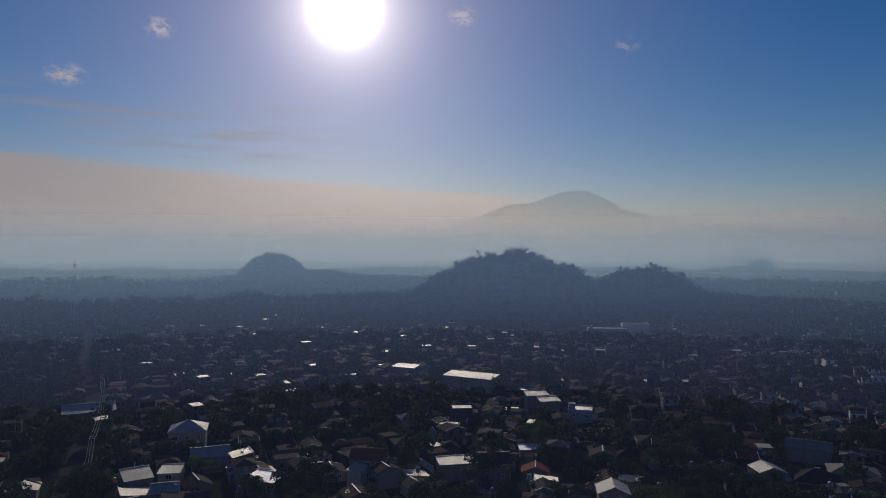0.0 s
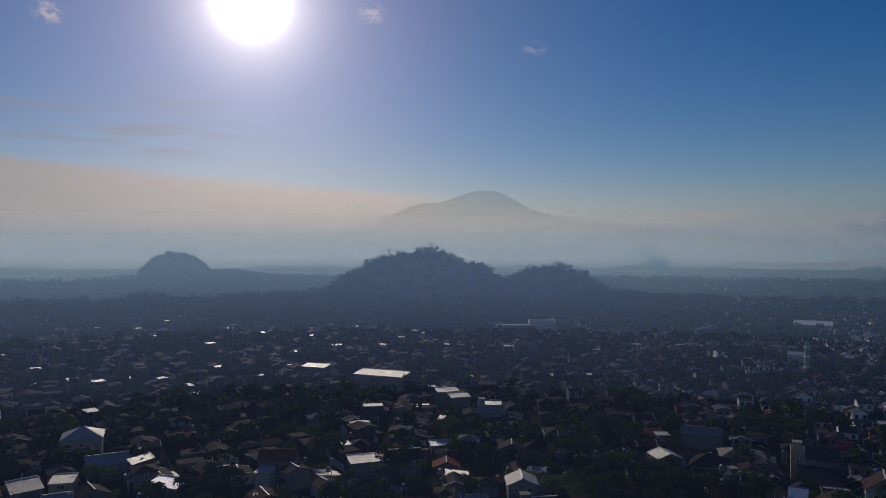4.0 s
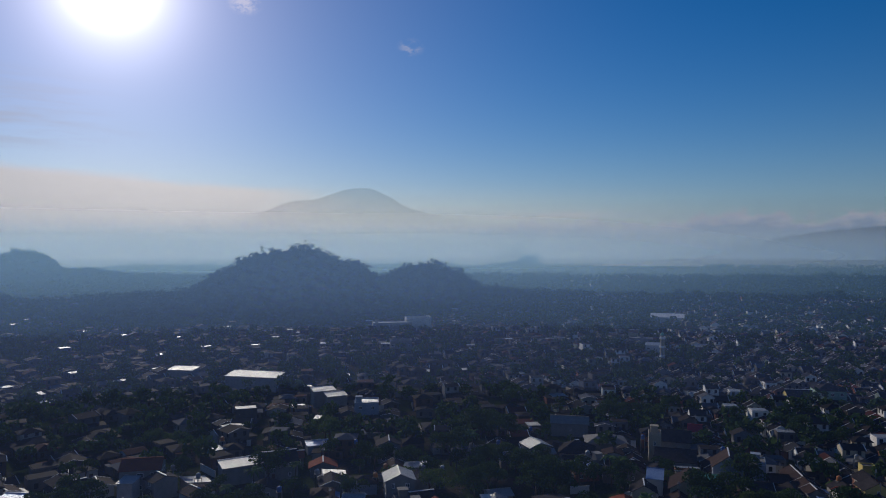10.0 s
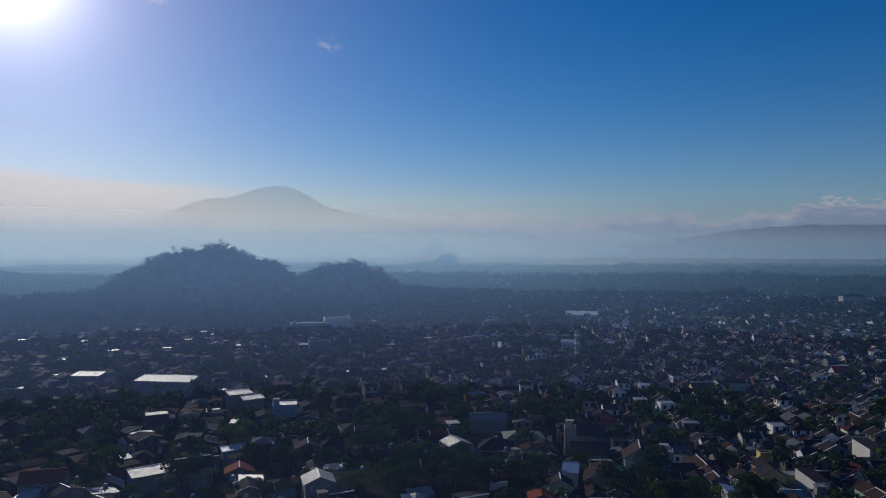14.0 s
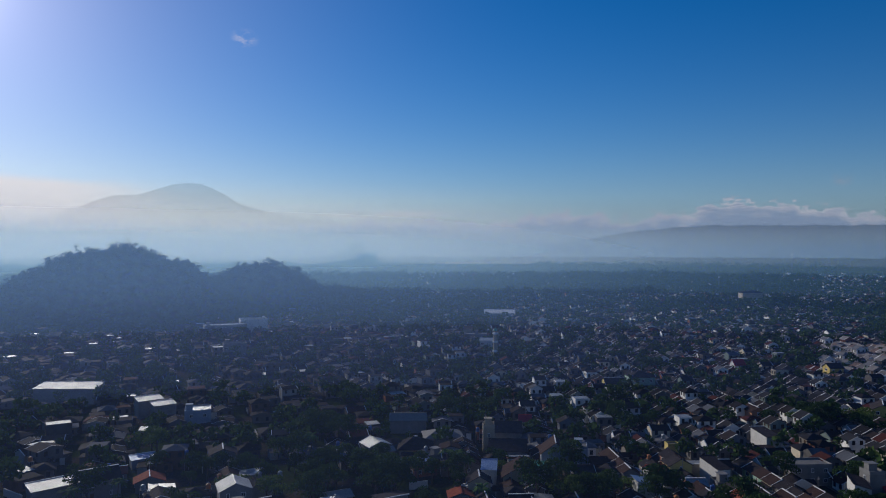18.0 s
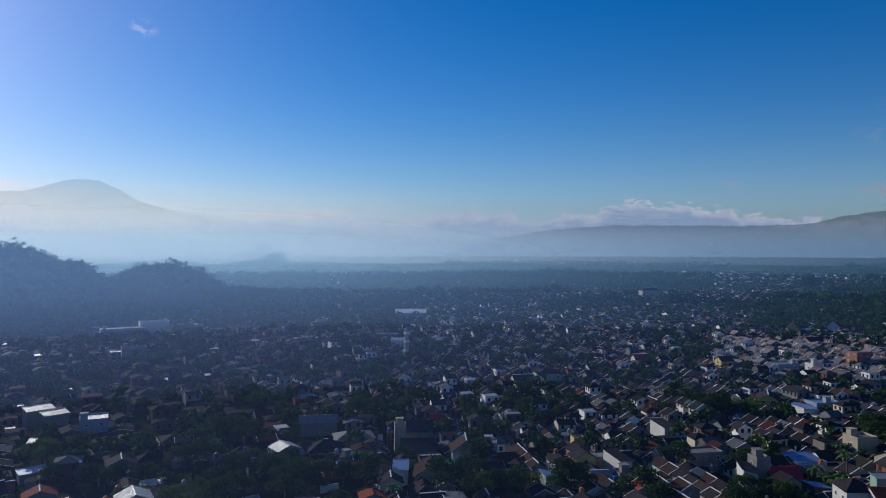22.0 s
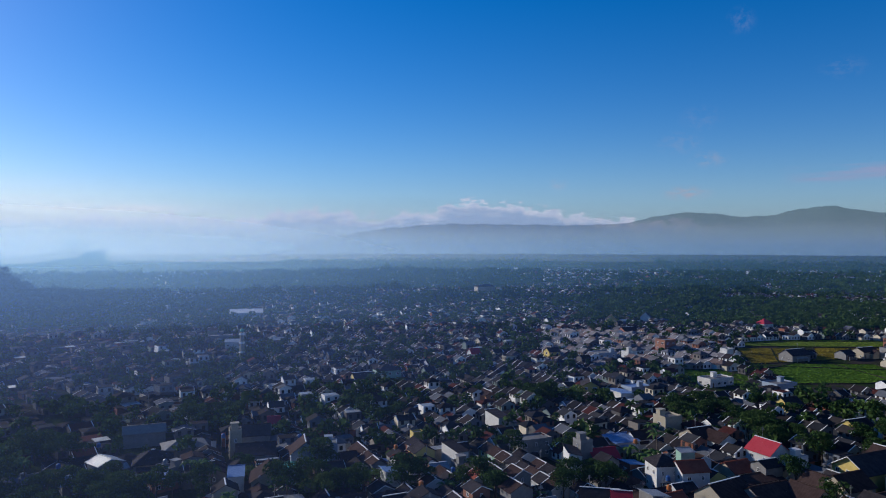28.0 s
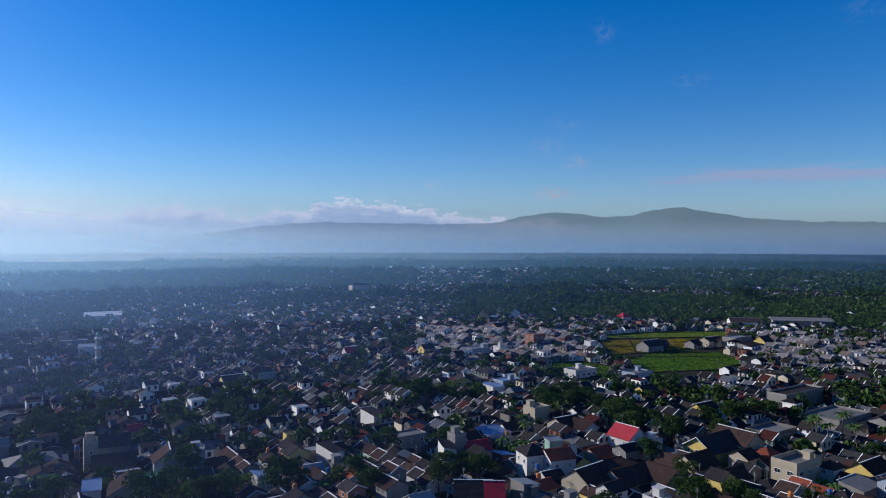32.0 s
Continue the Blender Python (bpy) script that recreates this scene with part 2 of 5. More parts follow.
M["zinc"] = surface("zinc_sheet", [(0.168, 0.174, 0.186), (0.276, 0.288, 0.300), (0.360, 0.366, 0.372)], waves=5.0, bump=0.5, rough=0.5, metal=0.4)
M["sheet_pale"] = surface("pale_coated_sheet", [(0.42, 0.42, 0.43), (0.55, 0.55, 0.55), (0.62, 0.62, 0.61)], waves=3.0, bump=0.3, rough=0.6)
M["zinc_blue"] = surface("blue_coated_sheet", [(0.10, 0.16, 0.30), (0.17, 0.25, 0.42), (0.25, 0.33, 0.5)], waves=5.0, bump=0.4, rough=0.45, metal=0.2)
M["zinc_green"] = surface("green_sheet", [(0.05, 0.25, 0.18), (0.09, 0.36, 0.26), (0.16, 0.45, 0.34)], waves=5.0, bump=0.4, rough=0.5)
M["concrete"] = surface("weathered_concrete", [(0.084, 0.081, 0.078), (0.156, 0.150, 0.144), (0.216, 0.210, 0.198)], bump=0.3)
M["white"] = surface("white_plaster", [(0.360, 0.346, 0.331), (0.504, 0.497, 0.482), (0.576, 0.569, 0.554)], bump=0.12)
M["cream"] = surface("cream_plaster", [(0.250, 0.206, 0.147), (0.338, 0.294, 0.218), (0.381, 0.338, 0.272)], bump=0.12)
M["yellow"] = surface("yellow_plaster", [(0.400, 0.288, 0.080), (0.544, 0.416, 0.128), (0.592, 0.480, 0.200)], bump=0.12)
M["grey"] = surface("grey_render", [(0.120, 0.117, 0.114), (0.192, 0.186, 0.180), (0.252, 0.246, 0.240)], bump=0.25)
M["mint"] = surface("mint_plaster", [(0.130, 0.234, 0.189), (0.208, 0.338, 0.273), (0.273, 0.390, 0.325)], bump=0.12)
M["sky_blue"] = surface("pale_blue_plaster", [(0.156, 0.198, 0.270), (0.228, 0.276, 0.348), (0.288, 0.330, 0.390)], bump=0.12)
M["brick"] = surface("bare_red_brick", [(0.150, 0.064, 0.038), (0.240, 0.105, 0.068), (0.300, 0.150, 0.105)], bump=0.4, fine=9)
M["orange"] = surface("orange_plaster", [(0.300, 0.120, 0.060), (0.420, 0.180, 0.090), (0.465, 0.240, 0.135)], bump=0.12)
M["trim"] = surface("white_trim_paint", [(0.62, 0.61, 0.6), (0.78, 0.77, 0.76)], rough=0.6)
M["wood"] = surface("brown_door_wood", [(0.08, 0.045, 0.025), (0.16, 0.09, 0.05)], rough=0.55)
M["tank_orange"] = surface("orange_plastic_tank", [(0.42, 0.13, 0.03), (0.55, 0.2, 0.06)], rough=0.45)
M["tank_blue"] = surface("blue_plastic_tank", [(0.03, 0.09, 0.25), (0.05, 0.14, 0.36)], rough=0.45)
M["glass"] = surface("dark_window_glass", [(0.012, 0.015, 0.02), (0.03, 0.035, 0.045)], rough=0.16, specular=0.6)
M["bark"] = surface("grey_brown_bark", [(0.06, 0.045, 0.03), (0.13, 0.10, 0.075)], bump=0.5)
M["steel"] = surface("galvanised_steel", [(0.2, 0.2, 0.21), (0.34, 0.34, 0.35)], rough=0.5, metal=0.6)
M["asphalt"] = surface("worn_asphalt", [(0.035, 0.035, 0.036), (0.06, 0.058, 0.056), (0.1, 0.095, 0.09)], scale=0.12, fine=4, bump=0.2, specular=0.0)
M["paving"] = surface("dusty_concrete_lane", [(0.070, 0.063, 0.056), (0.119, 0.108, 0.098), (0.168, 0.154, 0.140)], scale=0.12, fine=4, bump=0.2, specular=0.0)
M["leaf"] = foliage("broad_leaves", [(0.014, 0.027, 0.010), (0.025, 0.053, 0.015), (0.047, 0.085, 0.022), (0.072, 0.111, 0.030)])
M["leaf_light"] = foliage("light_leaves", [(0.05, 0.085, 0.02), (0.09, 0.14, 0.03), (0.14, 0.19, 0.045)])
M["palm"] = foliage("palm_fronds", [(0.025, 0.055, 0.018), (0.06, 0.11, 0.03), (0.1, 0.16, 0.05)])
M["rice"] = foliage("young_rice", [(0.075, 0.145, 0.014), (0.085, 0.160, 0.016), (0.095, 0.175, 0.018)], 0.25)
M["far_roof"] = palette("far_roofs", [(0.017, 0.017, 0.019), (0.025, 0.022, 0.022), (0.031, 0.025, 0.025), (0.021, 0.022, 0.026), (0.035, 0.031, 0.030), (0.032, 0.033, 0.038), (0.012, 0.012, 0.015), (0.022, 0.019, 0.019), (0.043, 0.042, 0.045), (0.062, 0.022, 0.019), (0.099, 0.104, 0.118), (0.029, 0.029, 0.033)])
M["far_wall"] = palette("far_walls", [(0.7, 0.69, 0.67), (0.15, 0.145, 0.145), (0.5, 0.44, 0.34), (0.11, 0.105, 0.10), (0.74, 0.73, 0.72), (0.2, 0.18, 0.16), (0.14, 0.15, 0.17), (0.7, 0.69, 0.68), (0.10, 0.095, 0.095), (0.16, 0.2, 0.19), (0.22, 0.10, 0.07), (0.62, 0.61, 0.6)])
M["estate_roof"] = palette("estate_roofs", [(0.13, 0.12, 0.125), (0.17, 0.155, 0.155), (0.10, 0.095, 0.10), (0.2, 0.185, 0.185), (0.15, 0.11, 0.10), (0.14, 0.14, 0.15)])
# far walls of the west districts, backlit shade put into the darker colours
M["shaded_wall"] = palette("shaded_west_walls", [(0.128, 0.120, 0.116), (0.080, 0.076, 0.072), (0.160, 0.136, 0.112), (0.064, 0.060, 0.058), (0.104, 0.064, 0.048), (0.320, 0.312, 0.296), (0.096, 0.104, 0.116), (0.072, 0.068, 0.068)])
M["far_glass"] = palette("far_openings", [(0.02, 0.022, 0.028), (0.035, 0.035, 0.04), (0.05, 0.035, 0.025)], rough=0.4)
M["far_trim"] = palette("far_trim", [(0.74, 0.73, 0.72), (0.5, 0.49, 0.48), (0.3, 0.29, 0.29), (0.76, 0.75, 0.74)])


# ---- mesh helpers ----
def mesh_of(name, verts, faces, mats, index=None, smooth=False):
    me = bpy.data.meshes.new(name)
    me.from_pydata([tuple(v) for v in verts], [], faces)
    for m in mats if isinstance(mats, (list, tuple)) else [mats]:
        me.materials.append(m)
    if index is not None:
        me.polygons.foreach_set("material_index", index)
    if smooth:
        me.polygons.foreach_set("use_smooth", [True] * len(faces))
    me.update()
    return me


def quads_mesh(name, corners, material):
    """A mesh of loose quads from an array (count, 4, 3)."""
    count = len(corners)
    me = bpy.data.meshes.new(name)
    me.vertices.add(count * 4), me.loops.add(count * 4), me.polygons.add(count)
    me.vertices.foreach_set("co", np.ascontiguousarray(corners, dtype=np.float32).ravel())
    me.loops.foreach_set("vertex_index", np.arange(count * 4, dtype=np.int32))
    me.polygons.foreach_set("loop_start", np.arange(0, count * 4, 4, dtype=np.int32))
    me.polygons.foreach_set("loop_total", np.full(count, 4, dtype=np.int32))
    me.materials.append(material)
    me.update(calc_edges=True)
    me.validate()
    return me


def child(name, me, parent, m=None, label=""):
    ob = new(name, me)
    ob.parent = parent
    if m is not None:
        ob.matrix_basis = m
    return tagged(ob, label)


class Soup:
    """Collects boxes and faces into one mesh."""

    def __init__(self):
        self.v, self.f, self.i = [], [], []

    def poly(self, pts, mat=0):
        k = len(self.v)
        self.v += [tuple(p) for p in pts]
        self.f.append(tuple(range(k, k + len(pts))))
        self.i.append(mat)

    def solid(self, pts, faces, mat=0):
        k = len(self.v)
        self.v += [tuple(p) for p in pts]
        for f in faces:
            self.f.append(tuple(k + a for a in f))
            self.i.append(mat)

    def box(self, x0, y0, z0, x1, y1, z1, mat=0, m=None):
        pts = [(x, y, z) for z in (z0, z1) for y in (y0, y1) for x in (x0, x1)]
        if m is not None:
            pts = [m @ Vector(p) for p in pts]
        self.solid(pts, BOX, mat)

    def slab(self, a, b, c, d, thick, mat=0):
        """A plate with the upper corners a b c d, thick downwards."""
        low = [(p[0], p[1], p[2] - thick) for p in (a, b, c, d)]
        self.solid([*low, a, b, c, d], ((3, 2, 1, 0), (4, 5, 6, 7), (0, 1, 5, 4), (1, 2, 6, 5), (2, 3, 7, 6), (3, 0, 4, 7)), mat)

    def mesh(self, name, mats):
        return mesh_of(name, self.v, self.f, mats, self.i)


BOX = ((0, 2, 3, 1), (4, 5, 7, 6), (0, 1, 5, 4), (2, 6, 7, 3), (0, 4, 6, 2), (1, 3, 7, 5))


def tube(rings, sides=7):
    """Vertices and faces of a bent tube through (x, y, z, radius)."""
    v, f = [], []
    for k, (x, y, z, r) in enumerate(rings):
        for s in range(sides):
            a = 2 * math.pi * s / sides
            v.append((x + r * math.cos(a), y + r * math.sin(a), z))
            if k:
                p = (k - 1) * sides
                f.append((p + s, p + (s + 1) % sides, p + sides + (s + 1) % sides, p + sides + s))
    f.append(tuple(range(sides))[::-1])
    f.append(tuple(range(len(v) - sides, len(v))))
    return v, f


def polar(az, r, z=0.0):
    a = radians(az)
    return Vector((r * math.sin(a), r * math.cos(a), z))


def az_r(x, y):
    return math.degrees(math.atan2(x, y)), math.hypot(x, y)


def lump(x, y, scale, seed=0.0):
    return noise.noise(Vector((x / scale, y / scale, seed)))


# ---- haze: see-through sheets standing in for morning mist, one behind another over the plain ----
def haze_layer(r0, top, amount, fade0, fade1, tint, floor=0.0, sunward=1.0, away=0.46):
    m = bpy.data.materials.new("painted_haze")
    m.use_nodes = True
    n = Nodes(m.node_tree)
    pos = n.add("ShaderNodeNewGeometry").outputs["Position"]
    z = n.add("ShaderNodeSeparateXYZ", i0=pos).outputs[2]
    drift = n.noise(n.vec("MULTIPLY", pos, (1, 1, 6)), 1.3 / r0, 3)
    # haze glow put into the sheet: set lower and thinner away from the sun
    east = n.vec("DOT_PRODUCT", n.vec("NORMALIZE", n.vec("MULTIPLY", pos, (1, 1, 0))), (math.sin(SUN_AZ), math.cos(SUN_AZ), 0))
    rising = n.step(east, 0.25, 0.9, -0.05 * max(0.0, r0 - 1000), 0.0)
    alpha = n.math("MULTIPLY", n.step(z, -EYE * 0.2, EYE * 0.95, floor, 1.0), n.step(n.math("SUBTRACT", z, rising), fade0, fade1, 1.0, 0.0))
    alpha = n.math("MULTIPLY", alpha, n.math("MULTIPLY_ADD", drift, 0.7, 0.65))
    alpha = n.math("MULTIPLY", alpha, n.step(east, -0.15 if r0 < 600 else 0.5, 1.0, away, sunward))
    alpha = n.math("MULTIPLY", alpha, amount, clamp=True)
    # sun-side glow put into the colour: darker and bluer away from the sun
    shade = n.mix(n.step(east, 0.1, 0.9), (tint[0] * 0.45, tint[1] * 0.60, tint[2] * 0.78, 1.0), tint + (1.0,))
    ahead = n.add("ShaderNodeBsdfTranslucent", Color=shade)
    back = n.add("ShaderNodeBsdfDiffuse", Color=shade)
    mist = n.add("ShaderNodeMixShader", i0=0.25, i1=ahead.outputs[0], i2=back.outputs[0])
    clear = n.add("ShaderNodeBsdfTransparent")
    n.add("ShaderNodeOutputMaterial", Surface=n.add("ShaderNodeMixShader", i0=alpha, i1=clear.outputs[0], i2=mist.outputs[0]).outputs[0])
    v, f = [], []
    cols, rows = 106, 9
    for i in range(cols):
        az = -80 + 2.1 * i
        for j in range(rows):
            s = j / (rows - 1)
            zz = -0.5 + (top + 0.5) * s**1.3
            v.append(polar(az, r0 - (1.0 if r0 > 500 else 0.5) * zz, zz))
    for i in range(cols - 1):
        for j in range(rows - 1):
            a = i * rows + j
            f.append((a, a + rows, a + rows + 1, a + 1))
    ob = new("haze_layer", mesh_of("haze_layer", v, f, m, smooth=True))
    return tagged(ob, "thin bluish see-through sheet standing in for morning haze", "haze", kind="structure")


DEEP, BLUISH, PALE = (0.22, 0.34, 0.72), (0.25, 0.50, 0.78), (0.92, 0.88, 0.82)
# sunward, away: shares that make the painted haze brighter towards the sun
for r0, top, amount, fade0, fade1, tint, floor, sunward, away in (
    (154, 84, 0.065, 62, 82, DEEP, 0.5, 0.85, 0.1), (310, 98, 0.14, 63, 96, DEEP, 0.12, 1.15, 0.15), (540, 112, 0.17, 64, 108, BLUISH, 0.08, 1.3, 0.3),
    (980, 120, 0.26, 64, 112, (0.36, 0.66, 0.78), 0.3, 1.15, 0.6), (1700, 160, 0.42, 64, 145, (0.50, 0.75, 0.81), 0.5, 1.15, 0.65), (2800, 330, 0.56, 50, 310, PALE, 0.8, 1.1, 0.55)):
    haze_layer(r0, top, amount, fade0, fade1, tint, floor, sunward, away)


# ---- ground, hills, mountains ----
def ground_material():
    m = bpy.data.materials.new("soil_and_grass")
    m.use_nodes = True
    n = Nodes(m.node_tree)
    pos = n.add("ShaderNodeNewGeometry").outputs["Position"]
    big, mid, fine = n.noise(pos, 0.006, 4), n.noise(pos, 0.07, 5), n.noise(pos, 1.2, 4)
    green = n.ramp(fine, [(0.3, (0.012, 0.02, 0.008)), (0.55, (0.026, 0.04, 0.013)), (0.75, (0.045, 0.056, 0.022))])
    soil = n.ramp(fine, [(0.3, (0.025, 0.021, 0.017)), (0.7, (0.065, 0.054, 0.043))])
    colour = n.mix(n.step(mid, 0.46, 0.6), green, soil)
    pale = n.mix(n.step(big, 0.5, 0.62), colour, (0.06, 0.085, 0.03))
    colour = n.mix(n.step(n.vec("LENGTH", pos), 500, 1100), colour, pale)
    bsdf = n.add("ShaderNodeBsdfPrincipled", **{"Base Color": colour, "Roughness": 0.95, "Specular IOR Level": 0.0})
    n.put(bsdf, "Normal", n.add("ShaderNodeBump", Height=fine, Strength=0.5, Distance=0.2).outputs[0])
    n.add("ShaderNodeOutputMaterial", Surface=bsdf.outputs[0])
    return m


M["ground"] = ground_material()
rings = [0, 90, 160, 220, 320, 460, 660, 880, 1100, 1500, 2200, 3200, 4980]
gv, gf = [], []
for k, r in enumerate(rings):
    for s in range(96):
        gv.append(polar(s * 3.75, r, 0.0))
        if k:
            p = (k - 1) * 96
            gf.append((p + s, p + 96 + s, p + 96 + (s + 1) % 96, p + (s + 1) % 96))
tagged(new("ground", mesh_of("ground", gv, gf, M["ground"])), "flat town ground of bare soil and dark grass", "ground", kind="structure")


def hill_height(x, y, cx, cy, rx, ry, top, steep=2.2):
    """Height of a wooded mound; rx across the view, ry along it."""
    az = math.atan2(cx, cy)
    dx, dy = x - cx, y - cy
    u = dx * math.cos(az) - dy * math.sin(az)
    v = dx * math.sin(az) + dy * math.cos(az)
    q = math.hypot(u / rx, v / ry)
    if q >= 1:
        return 0.0
    h = top * (1 - q**steep) ** 1.15
    return max(0.0, h * (1 + 0.16 * lump(x, y, 24, 3.1) + 0.08 * lump(x, y, 9, 7.7)))


# centre bearing, distance, half widths across and along, height
HILLS = ((5.6, 750, 128, 150, 57, 1.9), (-4.0, 715, 90, 110, 15, 2.0), (16.1, 800, 82, 105, 39, 2.1), (22.0, 810, 60, 80, 15, 2.0), (-13.5, 1640, 82, 120, 50, 2.4), (-9.6, 1640, 80, 100, 14, 2.0), (23.3, 2860, 48, 40, 76, 3.2), (23.0, 2890, 150, 110, 40, 1.8))
HILL_XY = [(*polar(az, r).xy, rx, ry, top, st) for az, r, rx, ry, top, st in HILLS]


def terrain(x, y):
    return max([hill_height(x, y, *h) for h in HILL_XY if abs(x - h[0]) < 160 and abs(y - h[1]) < 160] + [0.0])


for az, r, rx, ry, top, st in HILLS:
    cx, cy = polar(az, r).xy
    v, f, cols, rows = [], [], 40, 14
    for j in range(rows + 1):
        q = j / rows
        for i in range(cols):
            a = 2 * math.pi * i / cols
            u, w = rx * q * math.cos(a), ry * q * math.sin(a)
            b = radians(az)
            x, y = cx + u * math.cos(b) + w * math.sin(b), cy - u * math.sin(b) + w * math.cos(b)
            v.append((x, y, hill_height(x, y, cx, cy, rx, ry, top, st) - (0.6 if j == rows else 0)))
            if j:
                p = (j - 1) * cols
                f.append((p + i, p + cols + i, p + cols + (i + 1) % cols, p + (i + 1) % cols))
    tagged(new("hill", mesh_of("hill", v, f, M["ground"], smooth=True)), "low rounded hill covered by dark forest", "hill", kind="structure")

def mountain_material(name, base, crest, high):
    """Forest far off, haze put into its transparency: more see-through towards its foot."""
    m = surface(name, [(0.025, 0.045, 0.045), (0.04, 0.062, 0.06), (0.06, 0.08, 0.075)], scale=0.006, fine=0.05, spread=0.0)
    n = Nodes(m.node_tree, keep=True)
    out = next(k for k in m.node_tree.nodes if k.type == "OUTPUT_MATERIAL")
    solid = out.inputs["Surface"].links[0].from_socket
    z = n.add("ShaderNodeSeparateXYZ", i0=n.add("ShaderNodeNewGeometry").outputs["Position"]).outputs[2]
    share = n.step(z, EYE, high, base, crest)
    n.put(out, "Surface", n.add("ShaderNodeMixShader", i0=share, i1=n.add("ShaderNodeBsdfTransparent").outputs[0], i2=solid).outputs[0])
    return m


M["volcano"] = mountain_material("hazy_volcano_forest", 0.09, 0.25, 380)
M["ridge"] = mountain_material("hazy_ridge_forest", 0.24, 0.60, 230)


VOLCANO = ((-24, -0.5), (-8, 0.3), (-3, 0.9), (0.5, 1.91), (2.6, 2.74), (4.3, 3.5), (5.3, 3.88), (7.2, 3.93), (8.4, 4.43), (9.5, 4.82), (11.1, 4.98), (12.2, 4.68), (13.2, 4.14), (14.5, 3.37), (16.8, 2.78), (19.6, 2.33), (23.2, 1.96), (27.5, 1.64), (33, 1.2), (40, -0.3))
RIDGE = ((34, -0.5), (41, 0.5), (45, 1.2), (48.8, 1.59), (52.4, 1.74), (57.9, 1.63), (62, 1.6), (65.2, 1.68), (67.5, 2.2), (69.8, 2.53), (72, 2.4), (73.8, 2.14), (76, 2.2), (77.5, 2.6), (79.7, 2.84), (81, 2.6), (84.5, 1.93), (89, 1.62), (95, 1.5), (105, 1.2), (125, 0.2))


def skyline(points, a, seed):
    """Height of a mountain range over the horizon, in degrees, at a bearing."""
    xs, ys = zip(*points)
    e = sum(np.interp(a + o, xs, ys) for o in (-0.4, -0.2, 0, 0.2, 0.4)) / 5
    return e + 0.07 * noise.noise(Vector((a * 1.7, seed, 0))) + 0.05 * noise.noise(Vector((a * 4.3, seed, 0))) + 0.03 * noise.noise(Vector((a * 13.0, seed, 0)))


def range_of_hills(name, points, seed, a0, a1, r_back, r_front, mat, label):
    v, f = [], []
    cols, rows = int((a1 - a0) * 12), 12
    for i in range(cols + 1):
        a = a0 + (a1 - a0) * i / cols
        top = EYE + r_back * math.tan(radians(max(skyline(points, a, seed), -0.6)))
        broad = EYE + r_back * math.tan(radians(max(np.interp(a, *zip(*points)) * 0.5 + 0.25 * (np.interp(a - 1.5, *zip(*points)) + np.interp(a + 1.5, *zip(*points))), -0.6)))
        for j in range(rows + 1):
            s = j / rows
            r = r_front + (r_back - r_front) * s
            bend = a + 1.6 * (1 - s) * noise.noise(Vector((a * 0.35, s * 1.5, seed)))
            fold = 1 + (1 - s) * s * 4 * 0.07 * noise.noise(Vector((bend * 0.5, s * 1.5, 4.0)))
            v.append(polar(a, r, -2 + (broad + (top - broad) * s**6 + 2) * s**1.7 * fold))
    for i in range(cols):
        for j in range(rows):
            p = i * (rows + 1) + j
            f.append((p, p + rows + 1, p + rows + 2, p + 1))
    return tagged(new(name, mesh_of(name, v, f, mat, smooth=True)), label, "mountain", kind="structure")


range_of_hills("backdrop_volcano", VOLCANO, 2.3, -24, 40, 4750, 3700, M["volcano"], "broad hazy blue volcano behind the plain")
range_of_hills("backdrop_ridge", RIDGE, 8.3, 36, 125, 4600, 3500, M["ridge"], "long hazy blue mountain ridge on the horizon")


# ---- trees ----
def leaf_quads(rng, centres, radii, per, size, flat=0.8):
    """Loose leaf clumps spread over the shells of several blobs."""
    out = []
    for (cx, cy, cz), rad in zip(centres, radii):
        d = rng.normal(size=(per, 3))
        d /= np.linalg.norm(d, axis=1, keepdims=True)
        d[:, 2] = np.where(d[:, 2] < -0.35, -d[:, 2], d[:, 2])
        p = d * rad * rng.uniform(0.72, 1.08, (per, 1))
        p[:, 2] *= flat
        p += (cx, cy, cz)
        out.append(p)
    p = np.concatenate(out)
    k = len(p)
    a = rng.normal(size=(k, 3))
    a /= np.linalg.norm(a, axis=1, keepdims=True)
    b = np.cross(a, rng.normal(size=(k, 3)))
    b /= np.linalg.norm(b, axis=1, keepdims=True)
    s = size * rng.uniform(0.55, 1.35, (k, 1))
    q = np.stack([p - a * s, p - b * s * rng.uniform(0.5, 1, (k, 1)), p + a * s, p + b * s * rng.uniform(0.5, 1, (k, 1))], 1)
    return q


def crown_mesh(seed, radius, height, blobs, per, size):
    rng = np.random.default_rng(seed)
    c = [(rng.normal(0, 0.45) * radius, rng.normal(0, 0.45) * radius, height * rng.uniform(0.5, 0.85)) for _ in range(blobs)]
    c[0] = (0, 0, height * 0.72)
    rad = [radius * rng.uniform(0.42, 0.68) for _ in range(blobs)]
    rad[0] = radius * 0.7
    return leaf_quads(rng, c, rad, per, size), c


def trunk_mesh(seed, height, thick, limbs):
    rng = np.random.default_rng(seed)
    v, f = tube([(0, 0, -0.2, thick), (rng.normal(0, .08), rng.normal(0, .08), height * 0.3, thick * 0.75), (rng.normal(0, .2), rng.normal(0, .2), height * 0.62, thick * 0.45)])
    for cx, cy, cz in limbs[:4]:
        k = len(v)
        lv, lf = tube([(0, 0, height * 0.28, thick * 0.45), (cx * 0.5, cy * 0.5, height * 0.28 + (cz - height * 0.28) * 0.6, thick * 0.3), (cx, cy, cz, thick * 0.1)], 5)
        v += lv
        f += [tuple(k + a for a in face) for face in lf]
    return mesh_of("trunk", v, f, M["bark"], smooth=True)


